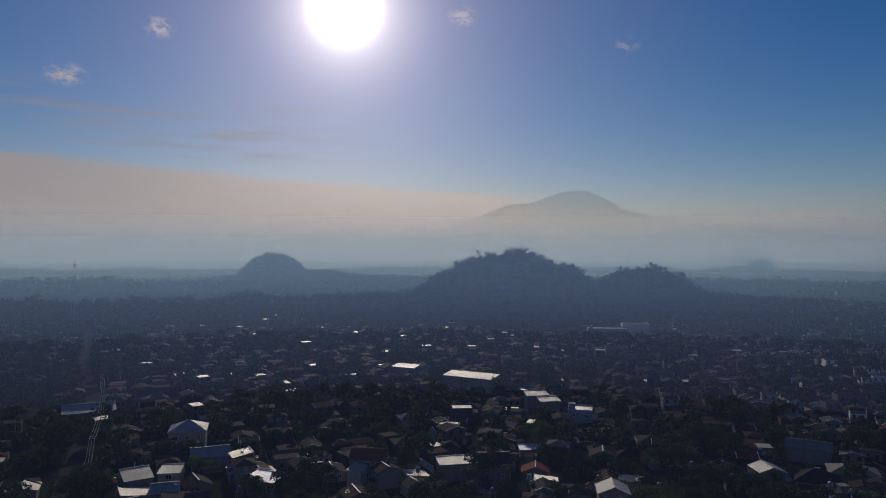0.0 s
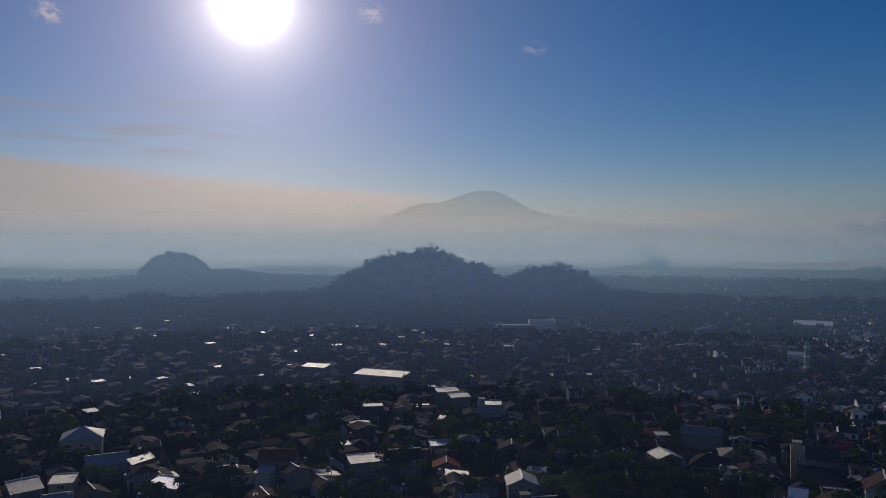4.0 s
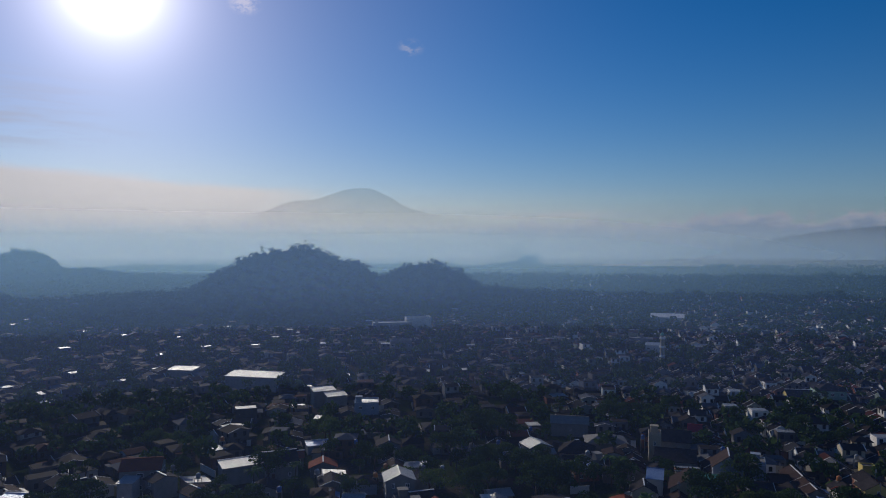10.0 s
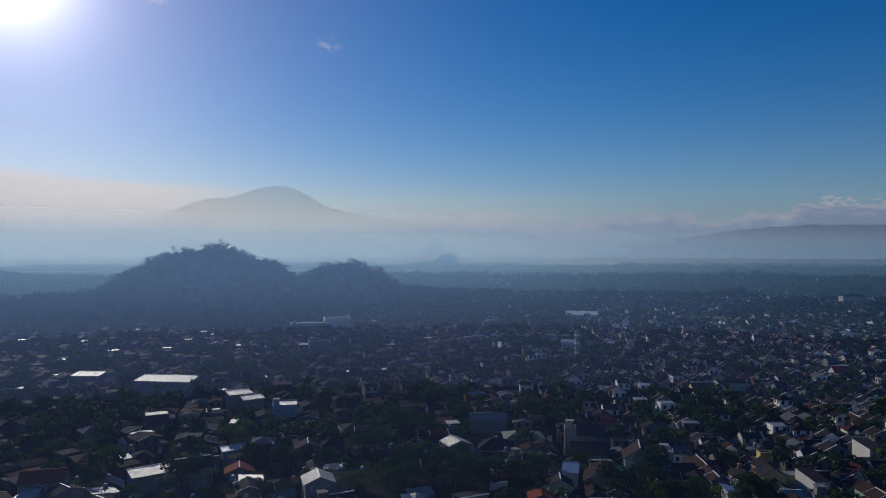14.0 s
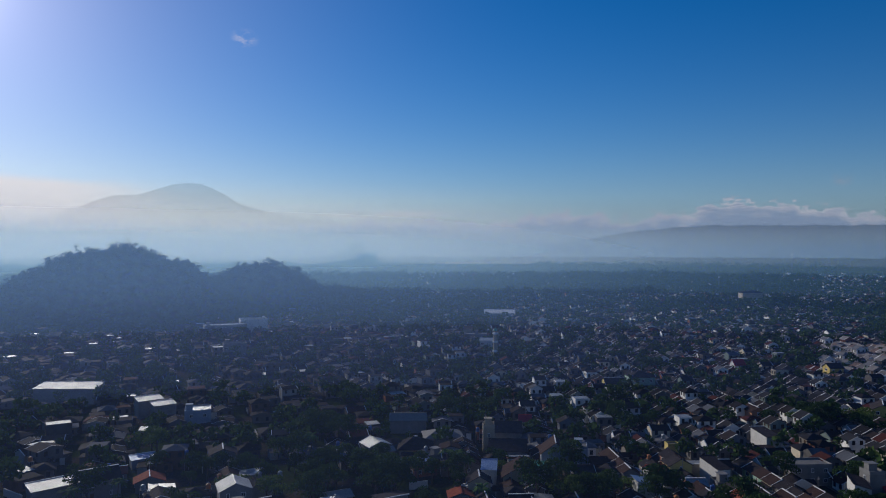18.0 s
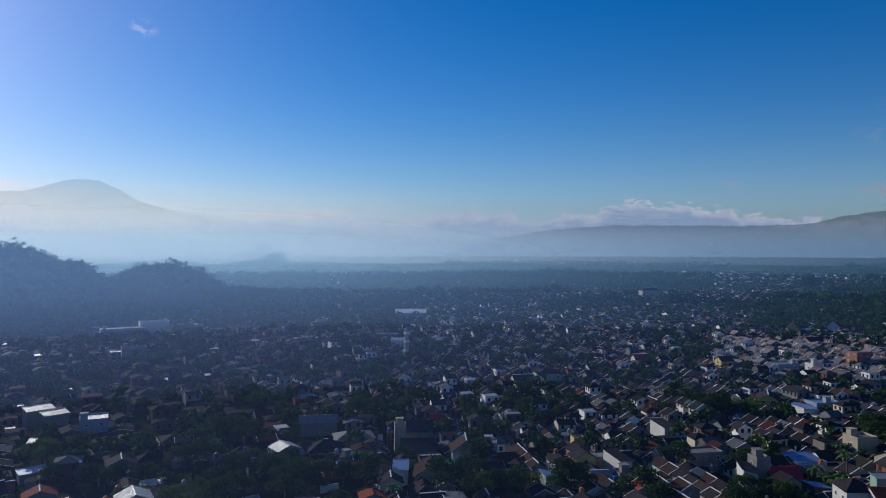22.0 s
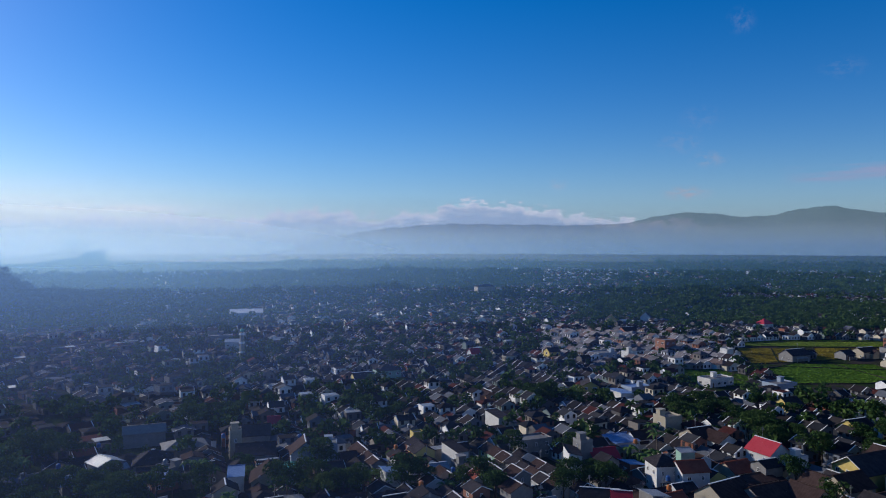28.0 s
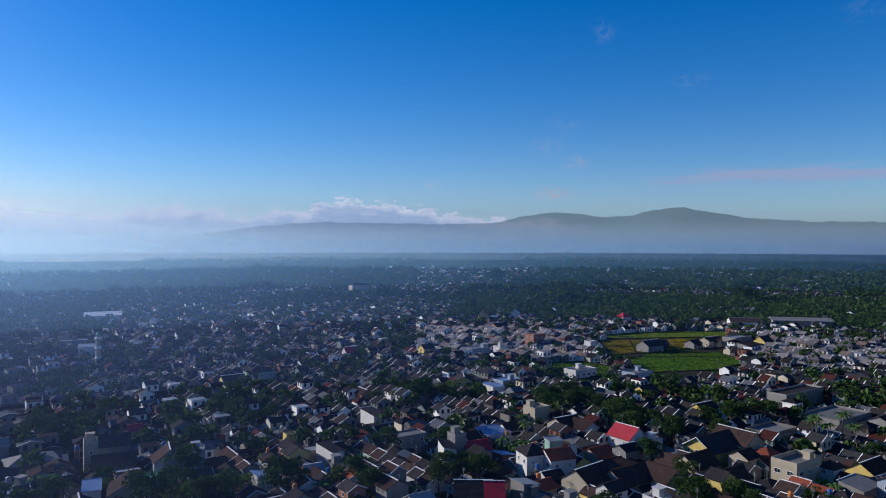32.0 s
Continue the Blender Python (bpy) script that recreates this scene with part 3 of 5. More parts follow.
TREE_KINDS = []
for seed, (rad, high, blobs, per, size, mat) in enumerate(((3.0, 7.0, 9, 150, 0.22, "leaf"), (3.6, 8.5, 11, 160, 0.24, "leaf"), (2.4, 6.0, 7, 140, 0.2, "leaf"), (2.0, 7.5, 7, 140, 0.2, "leaf"), (3.2, 6.5, 9, 150, 0.21, "leaf_light"), (4.2, 9.0, 12, 170, 0.25, "leaf"))):
    quads, limbs = crown_mesh(seed + 10, rad, high, blobs, per, size)
    TREE_KINDS.append((trunk_mesh(seed, high, 0.16 + 0.03 * rad, limbs), quads_mesh("crown", quads, M[mat]), mat))


def tree(x, y, kind, scale=1.0, turn=0.0):
    trunk, crown, mat = TREE_KINDS[kind]
    top = new("tree")
    top.matrix_basis = pose(x, y, terrain(x, y), 0, 0, turn) @ Matrix.Scale(scale, 4)
    child("trunk", trunk, top)
    child("crown", crown, top)
    words = "light yellow-green leafy tree standing among the houses" if mat == "leaf_light" else ("tall broad dark green tree between houses", "spreading dark green leafy tree among roofs", "small round dark green garden tree")[0 if scale > 1.05 else 1 if scale > 0.85 else 2]
    return tagged(top, words, "tree", "town trees")


def frond(s, length, az, rise, droop, width):
    """One feathered palm frond as a folded, tapering blade."""
    v = []
    for k in range(7):
        t = k / 6
        r = length * t
        z = rise * math.sin(t * 2.2) - droop * t * t
        w = width * math.sin(math.pi * min(1, 0.12 + 0.9 * t)) + 0.03
        c, q = math.cos(az), math.sin(az)
        v += [(r * c - w * q, r * q + w * c, z - 0.3 * w), (r * c, r * q, z), (r * c + w * q, r * q - w * c, z - 0.3 * w)]
    k0 = len(s.v)
    s.v += v
    for k in range(6):
        a = k0 + 3 * k
        for f in ((a, a + 1, a + 4, a + 3), (a + 1, a + 2, a + 5, a + 4)):
            s.f.append(f)
            s.i.append(0)


def palm_parts(seed, high, fronds, length, width, lean):
    rng = np.random.default_rng(seed)
    v, f = tube([(0, 0, -0.2, 0.2), (lean * 0.3, 0, high * 0.4, 0.15), (lean * 0.75, 0.1, high * 0.8, 0.13), (lean, 0.1, high, 0.12)])
    s = Soup()
    for k in range(fronds):
        frond(s, length * rng.uniform(0.8, 1.1), 2 * math.pi * k / fronds + rng.normal(0, 0.2), rng.uniform(0.3, 1.3), rng.uniform(0.6, 1.8), width)
    s.v = [(a + lean, b + 0.1, c + high) for a, b, c in s.v]
    return mesh_of("trunk", v, f, M["bark"], smooth=True), s.mesh("fronds", [M["palm"]])


PALMS = [palm_parts(1, 8.5, 14, 2.9, 0.42, 0.8), palm_parts(2, 7.0, 13, 2.7, 0.4, -0.6), palm_parts(3, 2.6, 9, 2.3, 0.45, 0.1), palm_parts(4, 2.0, 8, 2.0, 0.42, 0.0)]


def palm(x, y, kind, scale=1.0, turn=0.0):
    top = new("palm_tree" if kind < 2 else "banana_plant")
    top.matrix_basis = pose(x, y, 0, 0, 0, turn) @ Matrix.Scale(scale, 4)
    child("trunk", PALMS[kind][0], top)
    child("fronds", PALMS[kind][1], top)
    if kind < 2:
        return tagged(top, "slender coconut palm with arching green fronds", "palm", "palms")
    return tagged(top, "banana plant with broad drooping green leaves", "banana plant", "banana plants")


def far_trees(name, spots, per, label, mat="leaf"):
    """Joined woods; spots of x, y, z, radius, height."""
    rng = np.random.default_rng(len(spots))
    parts = []
    for x, y, z, r, h in spots:
        k = max(2, int(per / 14))
        c = [(x + rng.normal(0, 0.38) * r, y + rng.normal(0, 0.38) * r, z + h * rng.uniform(0.4, 0.8)) for _ in range(k)]
        parts.append(leaf_quads(rng, c, [r * rng.uniform(0.5, 0.75) for _ in range(k)], per // k, r * 0.26, 0.9))
    ob = new(name, quads_mesh(name, np.concatenate(parts), M[mat]))
    return tagged(ob, label, "trees", kind="stuff")


# ---- houses ----
def window_meshes():
    out = []
    for w, h in ((1.1, 1.1), (0.7, 1.2), (1.7, 1.2)):
        s = Soup()
        t = 0.09
        s.box(-w / 2, -0.07, 0, -w / 2 + t, 0.02, h), s.box(w / 2 - t, -0.07, 0, w / 2, 0.02, h)
        s.box(-w / 2 + t, -0.07, 0, w / 2 - t, 0.02, t), s.box(-w / 2 + t, -0.07, h - t, w / 2 - t, 0.02, h)
        s.box(-0.03, -0.06, t, 0.03, 0.02, h - t)
        p = Soup()
        p.box(-w / 2 + t, -0.03, t, w / 2 - t, 0.015, h - t)
        out.append((s.mesh("window", [M["trim"]]), p.mesh("pane", [M["glass"]])))
    s = Soup()
    s.box(-0.45, -0.06, 0, 0.45, 0.02, 2.05)
    return out, s.mesh("door", [M["wood"]])


WINDOWS, DOOR = window_meshes()
WALL_WORDS = {"white": "white plastered", "cream": "cream plastered", "yellow": "yellow plastered", "grey": "grey rendered", "mint": "mint green", "sky_blue": "pale blue", "brick": "bare brick", "orange": "orange plastered", "concrete": "raw concrete"}
ROOF_WORDS = {"tile_brown": "brown tiled", "tile_dark": "dark tiled", "tile_red": "red-brown tiled", "roof_red": "bright red", "zinc": "pale zinc sheet", "sheet_pale": "pale coated sheet", "zinc_blue": "blue sheet metal", "zinc_green": "green sheet", "concrete": "flat concrete"}
TAKEN = {}  # ground already built on, by squares of 20 m


def house(x, y, w, d, h, turn, roof="gable", rise=1.8, wall="white", cover="tile_dark", group="town houses", trim=False, openings=True, front=None, name="house", over=0.5, rng=random):
    """A house with its ridge along its own x: w long, d deep, walls h high."""
    top = new(name)
    top.matrix_basis = pose(x, y, terrain(x, y), 0, 0, turn)
    a, b = w / 2, d / 2
    s, r, e = Soup(), Soup(), Soup()
    if roof == "gable":
        pts = [(-a, -b, -0.3), (a, -b, -0.3), (a, b, -0.3), (-a, b, -0.3), (-a, -b, h), (a, -b, h), (a, b, h), (-a, b, h), (-a, 0, h + rise), (a, 0, h + rise)]
        s.solid(pts, ((0, 1, 5, 4), (2, 3, 7, 6), (1, 2, 6, 9, 5), (3, 0, 4, 8, 7), (4, 5, 9, 8), (6, 7, 8, 9)))
        k = rise / b
        lo, hi = h - k * over + 0.14, h + rise + 0.14
        xa, yo = a + max(0.02, over * 1.6 - 0.5), b + over
        r.slab((-xa, -yo, lo), (xa, -yo, lo), (xa, 0, hi), (-xa, 0, hi), 0.13)
        r.slab((-xa, 0, hi), (xa, 0, hi), (xa, yo, lo), (-xa, yo, lo), 0.13)
        if trim:
            for sx in (-1, 1):
                x0, x1 = sx * xa, sx * (xa + 0.1)
                for sy in (-1, 1):
                    c = Soup()
                    c.slab((min(x0, x1), sy * yo, lo + 0.06), (max(x0, x1), sy * yo, lo + 0.06), (max(x0, x1), 0, hi + 0.06), (min(x0, x1), 0, hi + 0.06), 0.2)
                    child("bargeboard", c.mesh("bargeboard", [M["trim"]]), top)
        e.box(-xa, -0.16, hi - 0.04, xa, 0.16, hi + 0.1)
    elif roof == "hip":
        pts = [(-a, -b, -0.3), (a, -b, -0.3), (a, b, -0.3), (-a, b, -0.3), (-a, -b, h), (a, -b, h), (a, b, h), (-a, b, h)]
        s.solid(pts, ((0, 1, 5, 4), (1, 2, 6, 5), (2, 3, 7, 6), (3, 0, 4, 7), (4, 5, 6, 7)))
        xa, yo, g = a + over, b + over, max(0.05, a - b)
        z0, z1 = h - 0.05, h + rise
        r.solid([(-xa, -yo, z0), (xa, -yo, z0), (xa, yo, z0), (-xa, yo, z0), (-g, 0, z1), (g, 0, z1), (-xa, -yo, z0 - 0.15), (xa, -yo, z0 - 0.15), (xa, yo, z0 - 0.15), (-xa, yo, z0 - 0.15)],
                ((0, 1, 5, 4), (2, 3, 4, 5), (1, 2, 5), (3, 0, 4), (6, 7, 1, 0), (7, 8, 2, 1), (8, 9, 3, 2), (9, 6, 0, 3), (9, 8, 7, 6)))
        e.box(-g - 0.1, -0.14, z1 - 0.06, g + 0.1, 0.14, z1 + 0.1)
    elif roof == "shed":
        pts = [(-a, -b, -0.3), (a, -b, -0.3), (a, b, -0.3), (-a, b, -0.3), (-a, -b, h), (a, -b, h), (a, b, h + rise), (-a, b, h + rise)]
        s.solid(pts, ((0, 1, 5, 4), (1, 2, 6, 5), (2, 3, 7, 6), (3, 0, 4, 7), (4, 5, 6, 7)))
        xa, yo, k = a + 0.25, b + 0.3, rise / d
        r.slab((-xa, -yo, h - k * 0.3 + 0.12), (xa, -yo, h - k * 0.3 + 0.12), (xa, yo, h + rise + k * 0.3 + 0.12), (-xa, yo, h + rise + k * 0.3 + 0.12), 0.1)
        e.box(-xa, yo - 0.1, h + rise + 0.1, xa, yo + 0.08, h + rise + 0.3)
    else:
        s.box(-a, -b, -0.3, a, b, h)
        r.box(-a + 0.16, -b + 0.16, h + 0.004, a - 0.16, b - 0.16, h + 0.1)
        p = rise
        for bx in ((-a, -b, a, -b + 0.15), (-a, b - 0.15, a, b), (-a, -b + 0.15, -a + 0.15, b - 0.15), (a - 0.15, -b + 0.15, a, b - 0.15)):
            e.box(bx[0], bx[1], h - 0.02, bx[2], bx[3], h + p)
    child("wall", s.mesh("wall", [M[wall]]), top)
    child("roof", r.mesh("roof", [M[cover]]), top)
    child("parapet" if roof == "flat" else "ridge_cap", e.mesh("ridge_cap", [M[wall if roof == "flat" else "trim" if rng.random() < 0.4 else cover]]), top)
    if openings and roof in ("gable", "hip", "shed") and rng.random() < 0.6:
        side, long = rng.choice((-1, 1)), w * rng.uniform(0.45, 0.95)
        x0 = rng.uniform(-a, a - long)
        z0, deep = min(h - 0.5, 2.7), rng.uniform(1.4, 2.4)
        p = Soup()
        ya, yb = side * (b + 0.02), side * (b + deep)
        q = [(x0, ya, z0), (x0 + long, ya, z0), (x0 + long, yb, z0 - 0.5), (x0, yb, z0 - 0.5)]
        p.slab(*(q if side < 0 else q[::-1]), 0.08)
        porch = child("porch_roof", p.mesh("porch_roof", [M[rng.choice(("zinc", cover, cover, "tile_dark", "zinc_blue"))]]), top)
        for px in (x0 + 0.15, x0 + long - 0.15):
            p = Soup()
            p.box(px - 0.07, yb - side * 0.2 - 0.07, -0.2, px + 0.07, yb - side * 0.2 + 0.07, z0 - 0.5)
            child("porch_post", p.mesh("porch_post", [M["trim"]]), porch)
    if openings:
        floors = 2 if h > 4.6 else 1
        if h > 8.2:
            floors = 3
        fh = h / floors
        sides = ((0, -b, w, 0), (0, b, w, 180), (-a, 0, d, -90), (a, 0, d, 90))
        for si, (sx, sy, length, ang) in enumerate(sides):
            if front is not None and si not in front:
                continue
            if front is None and rng.random() < 0.4:
                continue
            count = max(1, int(length / 3.2))
            for fl in range(floors):
                for k in range(count):
                    off = (k + 0.5 - count / 2) * length / count
                    m = pose(sx, sy, 0, 0, 0, ang)
                    if fl == 0 and k == 0 and si == 0:
                        child("door", DOOR, top, m @ pose(off, 0, 0.05))
                        continue
                    fr, pa = WINDOWS[rng.choice((0, 0, 1, 2))]
                    wn = child("window", fr, top, m @ pose(off, 0, fl * fh + 0.95))
                    child("pane", pa, wn)
    if openings and roof == "gable" and rng.random() < 0.35:
        # a lower wing set across the main roof
        side, ww, wl, wh = rng.choice((-1, 1)), w * 0.45, rng.uniform(1.5, 2.6), min(h, 3.2) - 0.2
        cx, rr = rng.uniform(-0.2, 0.2) * w, w * 0.45 * 0.3
        y0, y1 = side * (b - 0.3), side * (b + wl)
        p = Soup()
        p.solid([(cx - ww / 2, y0, -0.2), (cx + ww / 2, y0, -0.2), (cx + ww / 2, y1, -0.2), (cx - ww / 2, y1, -0.2), (cx - ww / 2, y0, wh), (cx + ww / 2, y0, wh), (cx + ww / 2, y1, wh), (cx - ww / 2, y1, wh), (cx, y0, wh + rr), (cx, y1, wh + rr)],
                ((0, 1, 5, 4), (2, 3, 7, 6), (1, 2, 6, 5), (3, 0, 4, 7), (4, 5, 8), (6, 7, 9), (5, 6, 9, 8), (7, 4, 8, 9)))
        wing = child("wing", p.mesh("wing", [M[wall]]), top)
        p = Soup()
        xo, ye, zl, zh = ww / 2 + 0.35, y1 + side * 0.4, wh - 0.15, wh + rr + 0.1
        for q in ([(cx - xo, y0, zl), (cx, y0, zh), (cx, ye, zh), (cx - xo, ye, zl)], [(cx, y0, zh), (cx + xo, y0, zl), (cx + xo, ye, zl), (cx, ye, zh)]):
            p.slab(*(q if side > 0 else q[::-1]), 0.1)
        child("wing_roof", p.mesh("wing_roof", [M[cover]]), wing)
    if openings and roof == "flat" and rng.random() < 0.7:
        p = Soup()
        x0, y0 = rng.uniform(-a + 0.4, a - 2.6), rng.uniform(-b + 0.4, b - 2.4)
        p.box(x0, y0, h + 0.1, x0 + 2.1, y0 + 1.9, h + 2.3)
        p.box(x0 - 0.25, y0 - 0.25, h + 2.3, x0 + 2.35, y0 + 2.15, h + 2.42)
        child("stair_hut", p.mesh("stair_hut", [M[wall]]), top)
    if openings and rng.random() < 0.22:
        z0 = h + (rise if roof != "flat" else 0.1) - 0.3
        p = Soup()
        p.box(-0.035, -0.035, z0, 0.035, 0.035, z0 + 3.4)
        for k in range(4):
            p.box(-0.6 + 0.1 * k, -0.03, z0 + 2.6 + 0.22 * k, 0.6 - 0.1 * k, 0.03, z0 + 2.66 + 0.22 * k)
        child("tv_aerial", p.mesh("tv_aerial", [M["steel"]]), top, pose(rng.uniform(-0.6, 0.6) * a, 0, 0, 0, 0, rng.uniform(0, 180)))
    storeys = "two-storey" if 4.6 < h <= 8.2 else "three-storey" if h > 8.2 else "single-storey"
    tagged(top, f"{WALL_WORDS[wall]} {storeys} house with a {ROOF_WORDS[cover]} {roof if roof != 'flat' else 'parapet'} roof", "house", group)
    return top


def claim(x, y, r):
    TAKEN.setdefault((int(x // 20), int(y // 20)), []).append((x, y, r))


def is_free(x, y, r):
    i, j = int(x // 20), int(y // 20)
    near = [t for p in (i - 1, i, i + 1) for q in (j - 1, j, j + 1) for t in TAKEN.get((p, q), ())]
    return all((x - a) ** 2 + (y - b) ** 2 > (r + c) ** 2 for a, b, c in near)


def far_house(s, x, y, w, d, h, turn, rise, flat=False, openings=True, rng=random, hip=False, sheet=False):
    """A simpler house added to a joined district: wall 0, roof 1, opening 2, trim 3."""
    m = pose(x, y, terrain(x, y), 0, 0, turn)
    a, b = w / 2, d / 2

    def at(*pts):
        return [tuple(m @ Vector(p)) for p in pts]

    if flat:
        s.box(-a, -b, -0.3, a, b, h, 0, m)
        s.box(-a + 0.2, -b + 0.2, h + 0.02, a - 0.2, b - 0.2, h + 0.15, 4 if sheet else 1, m)
    elif hip:
        s.box(-a, -b, -0.3, a, b, h, 0, m)
        xa, yo, g, z0, z1 = a + 0.6, b + 0.6, max(0.1, a - b), h - 0.1, h + rise
        s.solid(at((-xa, -yo, z0), (xa, -yo, z0), (xa, yo, z0), (-xa, yo, z0), (-g, 0, z1), (g, 0, z1)), ((0, 1, 5, 4), (2, 3, 4, 5), (1, 2, 5), (3, 0, 4)), 1)
    else:
        s.solid(at((-a, -b, -0.3), (a, -b, -0.3), (a, b, -0.3), (-a, b, -0.3), (-a, -b, h), (a, -b, h), (a, b, h), (-a, b, h), (-a, 0, h + rise), (a, 0, h + rise)),
                ((0, 1, 5, 4), (2, 3, 7, 6), (1, 2, 6, 9, 5), (3, 0, 4, 8, 7)), 0)
        k, o = rise / b, 0.75
        lo, hi, xa, yo = h - k * o + 0.12, h + rise + 0.12, a + 0.05, b + o
        s.solid(at((-xa, -yo, lo), (xa, -yo, lo), (xa, 0, hi), (-xa, 0, hi), (xa, yo, lo), (-xa, yo, lo)), ((0, 1, 2, 3), (3, 2, 4, 5)), 1)
        if rng.random() < 0.75:
            for sx in (-1, 1):
                x0, x1 = sx * xa, sx * (xa + 0.24)
                s.solid(at((x0, -yo, lo + .1), (x1, -yo, lo + .1), (x1, 0, hi + .1), (x0, 0, hi + .1), (x1, yo, lo + .1), (x0, yo, lo + .1)), ((0, 1, 2, 3), (3, 2, 4, 5)), 3)
    if openings and rng.random() < 0.6:
        w2, d2, h2 = w * rng.uniform(0.4, 0.9), rng.uniform(1.6, 3.0), rng.uniform(2.0, 2.6)
        q = m @ pose(rng.uniform(-0.2, 0.2) * w, rng.choice((-1, 1)) * (b + d2 / 2), 0)
        s.box(-w2 / 2, -d2 / 2, -0.2, w2 / 2, d2 / 2, h2, 0, q)
        s.box(-w2 / 2 - 0.2, -d2 / 2 - 0.2, h2 + 0.01, w2 / 2 + 0.2, d2 / 2 + 0.2, h2 + 0.12, 1, q @ pose(0, 0, 0, rng.uniform(-3, 3)))
    if openings:
        for fl in range(2 if h > 4.6 else 1):
            for sx, sy, length, ang in ((0, -b, w, 0), (-a, 0, d, -90), (0, b, w, 180)):
                for k in range(2):
                    q = m @ pose(sx, sy, 0, 0, 0, ang) @ pose((k - 0.5) * length * 0.5, 0, fl * 2.9 + 0.7)
                    s.box(-0.5, -0.06, 0, 0.5, 0.03, 1.4, 2, q)


# ---- the town ----
rng = random.Random(7)


def strip(name, pts, width, mat, label, z=0.03):
    s = Soup()
    left, right = [], []
    for i, p in enumerate(pts):
        q, o = Vector(pts[min(i + 1, len(pts) - 1)]), Vector(pts[max(i - 1, 0)])
        t = (q - o).normalized()
        nrm = Vector((-t.y, t.x))
        left.append((*(Vector(p) + nrm * width / 2), z))
        right.append((*(Vector(p) - nrm * width / 2), z))
    for i in range(len(pts) - 1):
        s.slab(left[i], right[i], right[i + 1], left[i + 1], 0.15)
    ob = new(name, s.mesh(name, [mat]))
    for i in range(len(pts) - 1):
        a, b = Vector(pts[i]), Vector(pts[i + 1])
        k = max(1, int((b - a).length / 3))
        for j in range(k):
            c = a.lerp(b, j / k)
            claim(c.x, c.y, width / 2 - 0.5)
    return tagged(ob, label, "road", kind="structure")


ROAD = [(-62, 110), (-96, 176), (-118, 232), (-150, 305), (-205, 404), (-300, 600)]
strip("road_main", ROAD, 6.0, M["asphalt"], "narrow worn asphalt road between trees and houses")

# rice fields
FIELDS = (
    ("bright green paddy of young rice with low earth bunds", "rice", ((385, 100), (415, 94), (440, 59), (410, 40), (378, 52), (354, 80))),
    ("yellowing rice paddy with low earth bunds", "ripe", ((455, 135), (481, 101), (425, 89), (400, 111))),
    ("yellowing rice paddy beside field houses", "ripe", ((486, 98), (510, 63), (487, 57), (444, 78), (430, 87))),
    ("pale green rice paddies divided by bunds", "rice_pale", ((459, 146), (486, 139), (511, 122), (550, 79), (541, 62), (516, 66), (489, 102))),
    ("small green paddy beside the houses", "rice", ((355, 137), (370, 119), (359, 99), (332, 95), (326, 115))))
M["ripe"] = foliage("ripening_rice", [(0.13, 0.11, 0.012), (0.2, 0.16, 0.02), (0.27, 0.21, 0.03)], 0.3)
M["rice_pale"] = foliage("pale_rice", [(0.08, 0.13, 0.015), (0.13, 0.19, 0.025), (0.18, 0.23, 0.035)], 0.3)


def inside(pts, x, y, grow=0.0):
    cx, cy = sum(p[0] for p in pts) / len(pts), sum(p[1] for p in pts) / len(pts)
    k = 1 + grow
    hit = False
    for (ax, ay), (bx, by) in zip(pts, pts[1:] + pts[:1]):
        ax, ay, bx, by = cx + (ax - cx) * k, cy + (ay - cy) * k, cx + (bx - cx) * k, cy + (by - cy) * k
        if (ay > y) != (by > y) and x < (bx - ax) * (y - ay) / (by - ay) + ax:
            hit = not hit
    return hit


def in_field(az, r):
    x, y = polar(az, r).xy
    return any(inside(pts, x * k, y * k, 0.05) for _, _, pts in FIELDS for k in (1.0, 1.05, 1.09)) or (91 < az < 97 and 210 < r < 214)


blade_rng = np.random.default_rng(5)
for label, mat, pts in FIELDS:
    s = Soup()
    s.poly([(x, y, 0.05) for x, y in pts])
    paddy = tagged(new("rice_field", s.mesh("rice_field", [M[mat]])), label, "rice field", kind="structure")
    xs, ys = [p[0] for p in pts], [p[1] for p in pts]
    tufts = [(x, y, 0.14) for x, y in zip(blade_rng.uniform(min(xs), max(xs), 5000), blade_rng.uniform(min(ys), max(ys), 5000)) if inside(pts, x, y)]
    c = np.array(tufts)
    k = len(c)
    a = blade_rng.normal(size=(k, 3)) * (0.45, 0.45, 0.12)
    up3 = np.stack([blade_rng.normal(0, 0.1, k), blade_rng.normal(0, 0.1, k), blade_rng.uniform(0.10, 0.18, k)], 1)
    tagged(new("rice_plants", quads_mesh("rice_plants", np.stack([c - a - up3 * 0.9, c + a - up3 * 0.9, c + a + up3, c - a + up3], 1), M[mat])), "rows of " + ("ripening" if mat == "ripe" else "young green") + " rice plants", "rice", kind="stuff")
    # earth bunds round and across the paddy
    e = Soup()
    lines = [(Vector(p), Vector(q)) for p, q in zip(pts, pts[1:] + pts[:1])]
    mids = [(p + q) / 2 for p, q in lines]
    lines += [(mids[0], mids[2]), (mids[1], mids[3])]
    for p, q in lines:
        t = (q - p).normalized()
        w = Vector((-t.y, t.x)) * 0.45
        e.slab((*(p - w), 0.4), (*(q - w), 0.4), (*(q + w), 0.4), (*(p + w), 0.4), 0.5)
    tagged(new("field_bund", e.mesh("field_bund", [M["ground"]])), "low grassy earth bunds between paddies", "bund", kind="structure")


